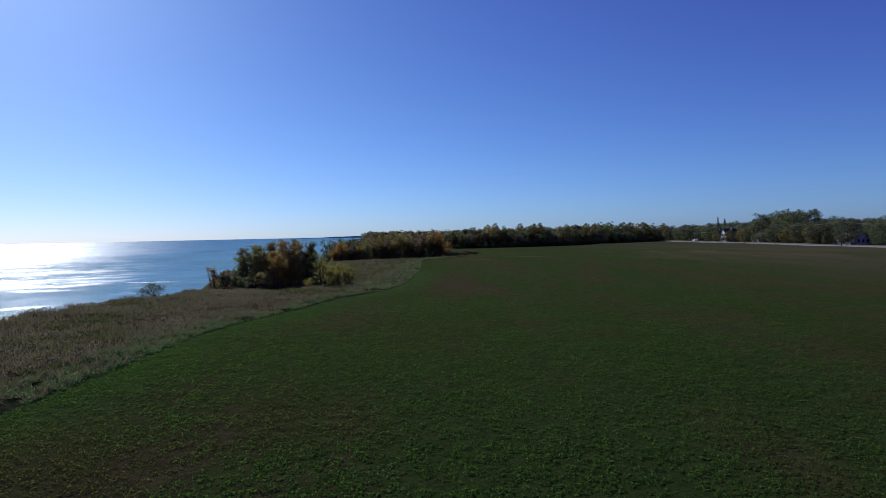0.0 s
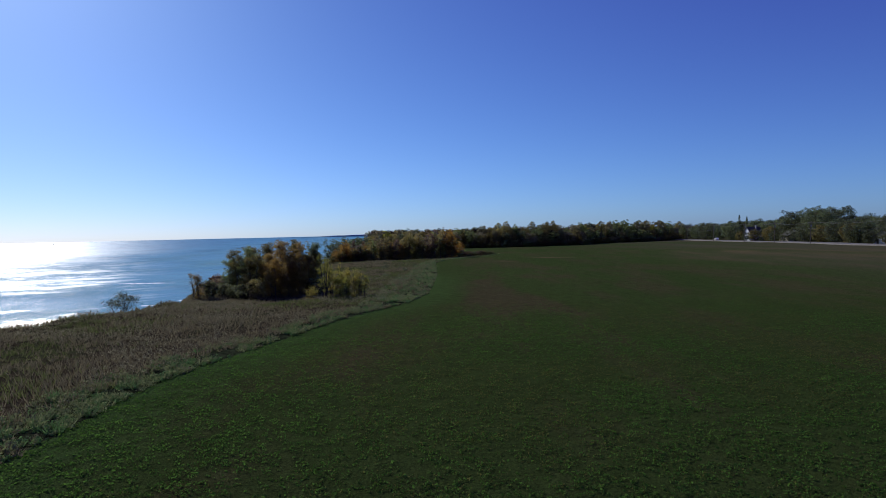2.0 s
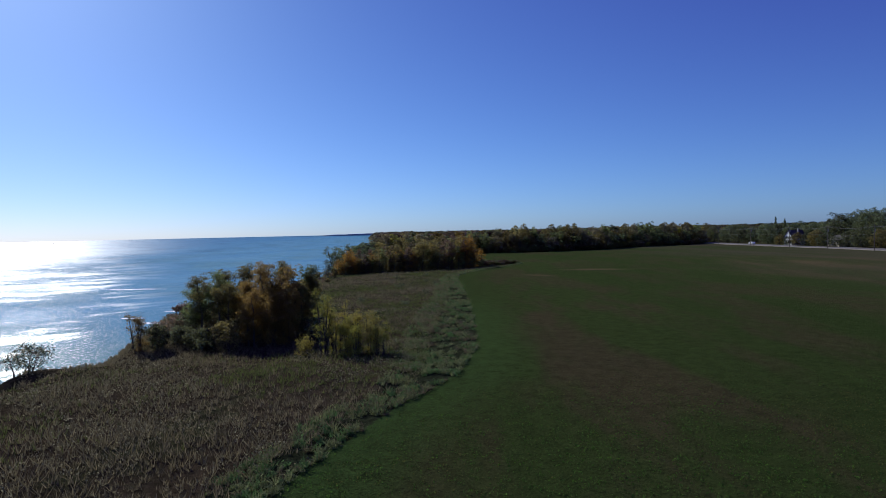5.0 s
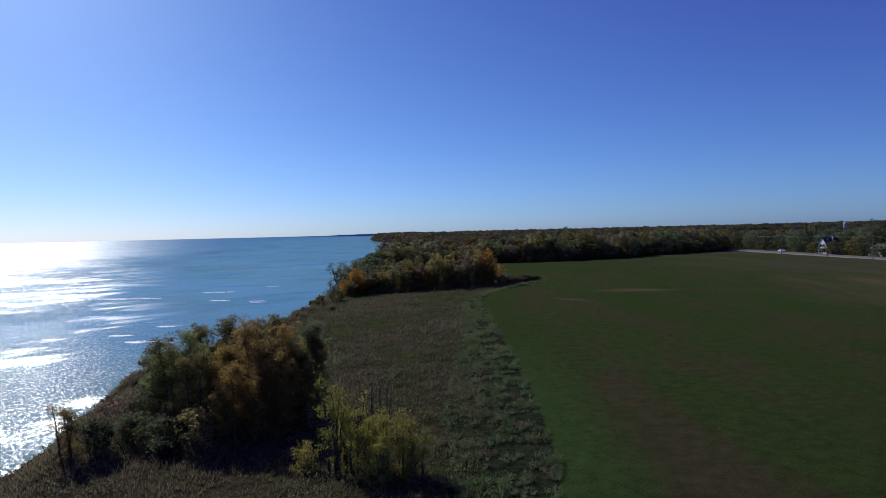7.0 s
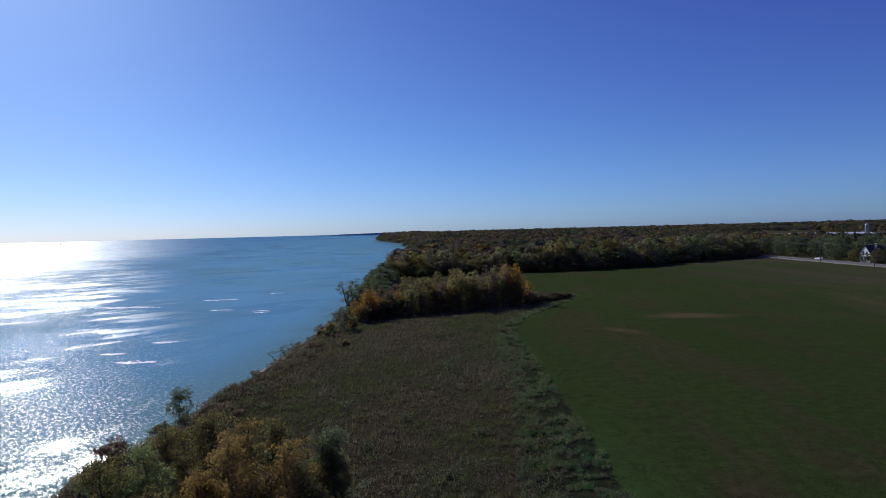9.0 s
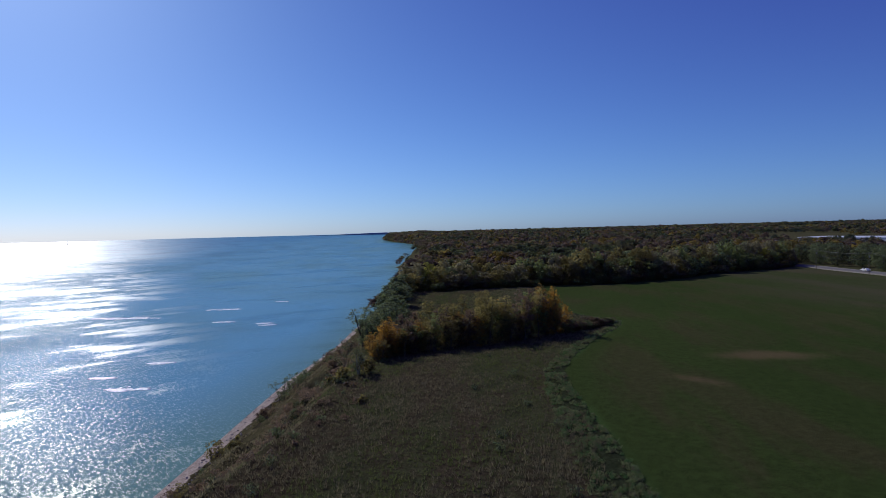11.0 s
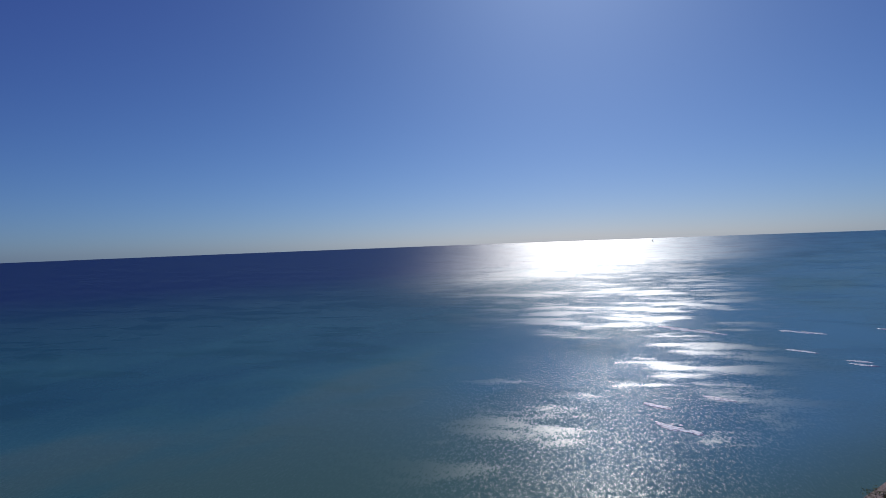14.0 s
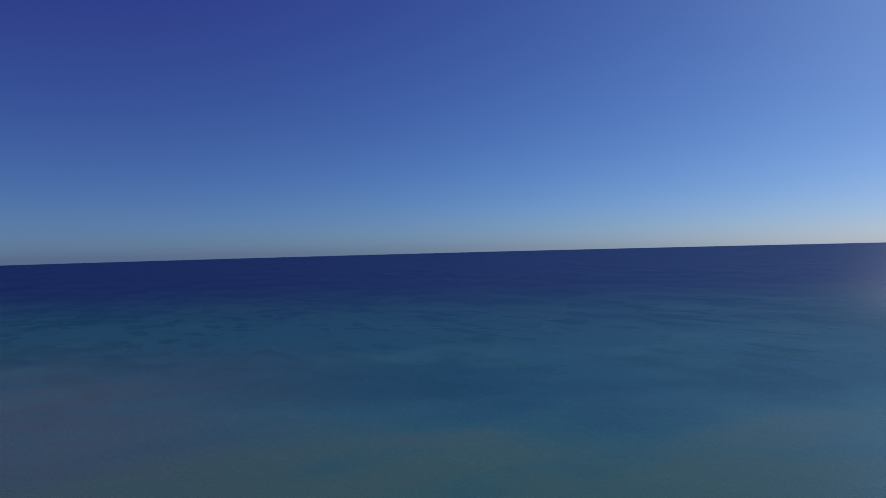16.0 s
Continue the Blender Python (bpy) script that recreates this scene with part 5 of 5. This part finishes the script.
def far_shore():
    """A low wooded coast near the horizon, coloured as through haze, with two chimney stacks."""
    q = np.linspace(0, 1, 120)
    x, y = -1330 + 1000 * q, 4640 + 40 * np.sin(q * 5)
    z0 = LAKE + far_rise(x, y) - 3
    top = z0 + 3 + 14 * smooth(q, 0, 0.75) + 2.0 * bumps(x, y, 45, 81) * smooth(q, 0, 0.3)
    verts = np.concatenate([np.stack([x, y, z0], -1), np.stack([x, y, top], -1), np.stack([x, y + 130, z0], -1)])
    n = 120
    i = np.arange(n - 1)
    faces = np.concatenate([np.stack([i, i + 1, n + i + 1, n + i], -1), np.stack([n + i, n + i + 1, 2 * n + i + 1, 2 * n + i], -1)])
    tagged(new("backdrop", mesh_from("backdrop", verts, faces, HILL)), "low wooded shore on the lake horizon, haze put into its colour", "shore", kind="structure")
    for dx in (0, 34):
        ob = thing("chimney_stack", "slim distant chimney stack on the far shore", "chimney", (-905 + dx, 4650, gz(-905 + dx, 4650)), group="far chimney stacks")
        ob.location.z = LAKE + float(far_rise(-905, 4650))
        part("shaft", tube(bmesh.new(), (0, 0, 0), (0, 0, 17), 1.5, 1.2, 10), METAL_WHITE, ob)


far_shore()


def sailing_boat():
    """A small yacht far out on the lake."""
    x, y = -2264, 3364
    ob = thing("sailing_boat", "small dark sailing boat far out on the lake", "boat", (x, y, LAKE + float(far_rise(x, y))), 70)
    bm = bmesh.new()
    rows = []
    for t, w in ((-5.5, 0.9), (-3, 1.5), (0, 1.7), (3, 1.2), (5.8, 0.05)):
        rows.append([bm.verts.new((t, -w, 1.3)), bm.verts.new((t, -w * 0.5, -0.3)), bm.verts.new((t, w * 0.5, -0.3)), bm.verts.new((t, w, 1.3))])
    for u, v in zip(rows, rows[1:]):
        for i in range(4):
            bm.faces.new((u[i], v[i], v[(i + 1) % 4], u[(i + 1) % 4]))
    bm.faces.new(rows[0])
    bmesh.ops.recalc_face_normals(bm, faces=bm.faces)
    # hull and sail take dark colours, a backlit silhouette painted in
    part("hull", bm, PAINT_DARK, ob)
    part("mast", tube(bmesh.new(), (0.6, 0, 1.2), (0.6, 0, 17), 0.16, 0.1, 8), TIMBER, ob)
    part("boom", tube(bmesh.new(), (0.5, 0, 2.6), (-4.6, 0.3, 2.6), 0.1, 0.08, 8), TIMBER, ob)
    bm = bmesh.new()
    near = [bm.verts.new(c) for c in ((0.4, 0.03, 2.9), (-4.4, 0.33, 2.9), (-1.6, 0.45, 8.5), (0.4, 0.03, 16.4))]
    far = [bm.verts.new((v.co.x, v.co.y + 0.06, v.co.z)) for v in near]
    bm.faces.new(near)
    bm.faces.new(far[::-1])
    for i in range(4):
        j = (i + 1) % 4
        bm.faces.new((near[j], near[i], far[i], far[j]))
    part("mainsail", bm, TIMBER, ob, "canvas sail coloured dark to stand for its shaded side")


sailing_boat()


# ---------------------------------------------------------------- sun glints on the lake, laid on as white streaks
def glint_streak(x, y, long, wide, seed):
    rng = np.random.default_rng(seed)
    pieces = []
    for n in range(int(14 + long * 4)):
        a = rng.uniform(-0.5, 0.5)
        cx, cy = a * long, rng.normal() * wide * 0.3 * (1 - abs(a) * 1.2)
        rx, ry = rng.uniform(0.4, 2.6) * (1 - abs(a)), rng.uniform(0.3, 1.0)
        q = np.arange(9) * 2 * np.pi / 9
        rim = 1 + 0.25 * rng.normal(size=9)
        ring = np.stack([cx + np.cos(q) * rx * rim, cy + np.sin(q) * ry * rim, np.full(9, 0.012)], -1)
        skirt = ring * [1, 1, 0] + [0, 0, -0.03]
        v = np.concatenate([ring, skirt, [[cx, cy, 0.02]]])
        i = np.arange(9)
        j = (i + 1) % 9
        pieces.append((v, np.concatenate([np.stack([i, j, 9 + j, 9 + i], -1)[:, ::-1], np.stack([i, j, np.full(9, 18), np.full(9, 18)], -1)[:, :3][:, [0, 1, 2, 2]]])))
    v, f = joined(pieces)
    sides = f[f[:, 2] != f[:, 3]]
    tops = f[f[:, 2] == f[:, 3]][:, :3]
    tri = np.concatenate([sides[:, [0, 1, 2]], sides[:, [0, 2, 3]], tops])
    ob = new("glint_streak", mesh_from("glint_streak", v, tri, GLINT_WHITE))
    ob.matrix_basis = pose(x, y, LAKE + 0.01, 0, 0, rng.uniform(-4, 8))
    tagged(ob, "thin white streak standing in for sun glint on the lake", "foam", "foam streaks")


for n, (x, y, long, wide) in enumerate([(-223, 442, 42, 9.0), (-177, 473, 22, 7.0), (-155, 420, 13, 3.0), (-130, 413, 8, 2.6), (-150, 509, 9, 2.6), (-139, 321, 9, 3.0), (-131, 284, 13, 3.5), (-148, 299, 8, 3.0), (-127, 407, 8, 2.5)]):
    glint_streak(x, y, long, wide, 700 + n)
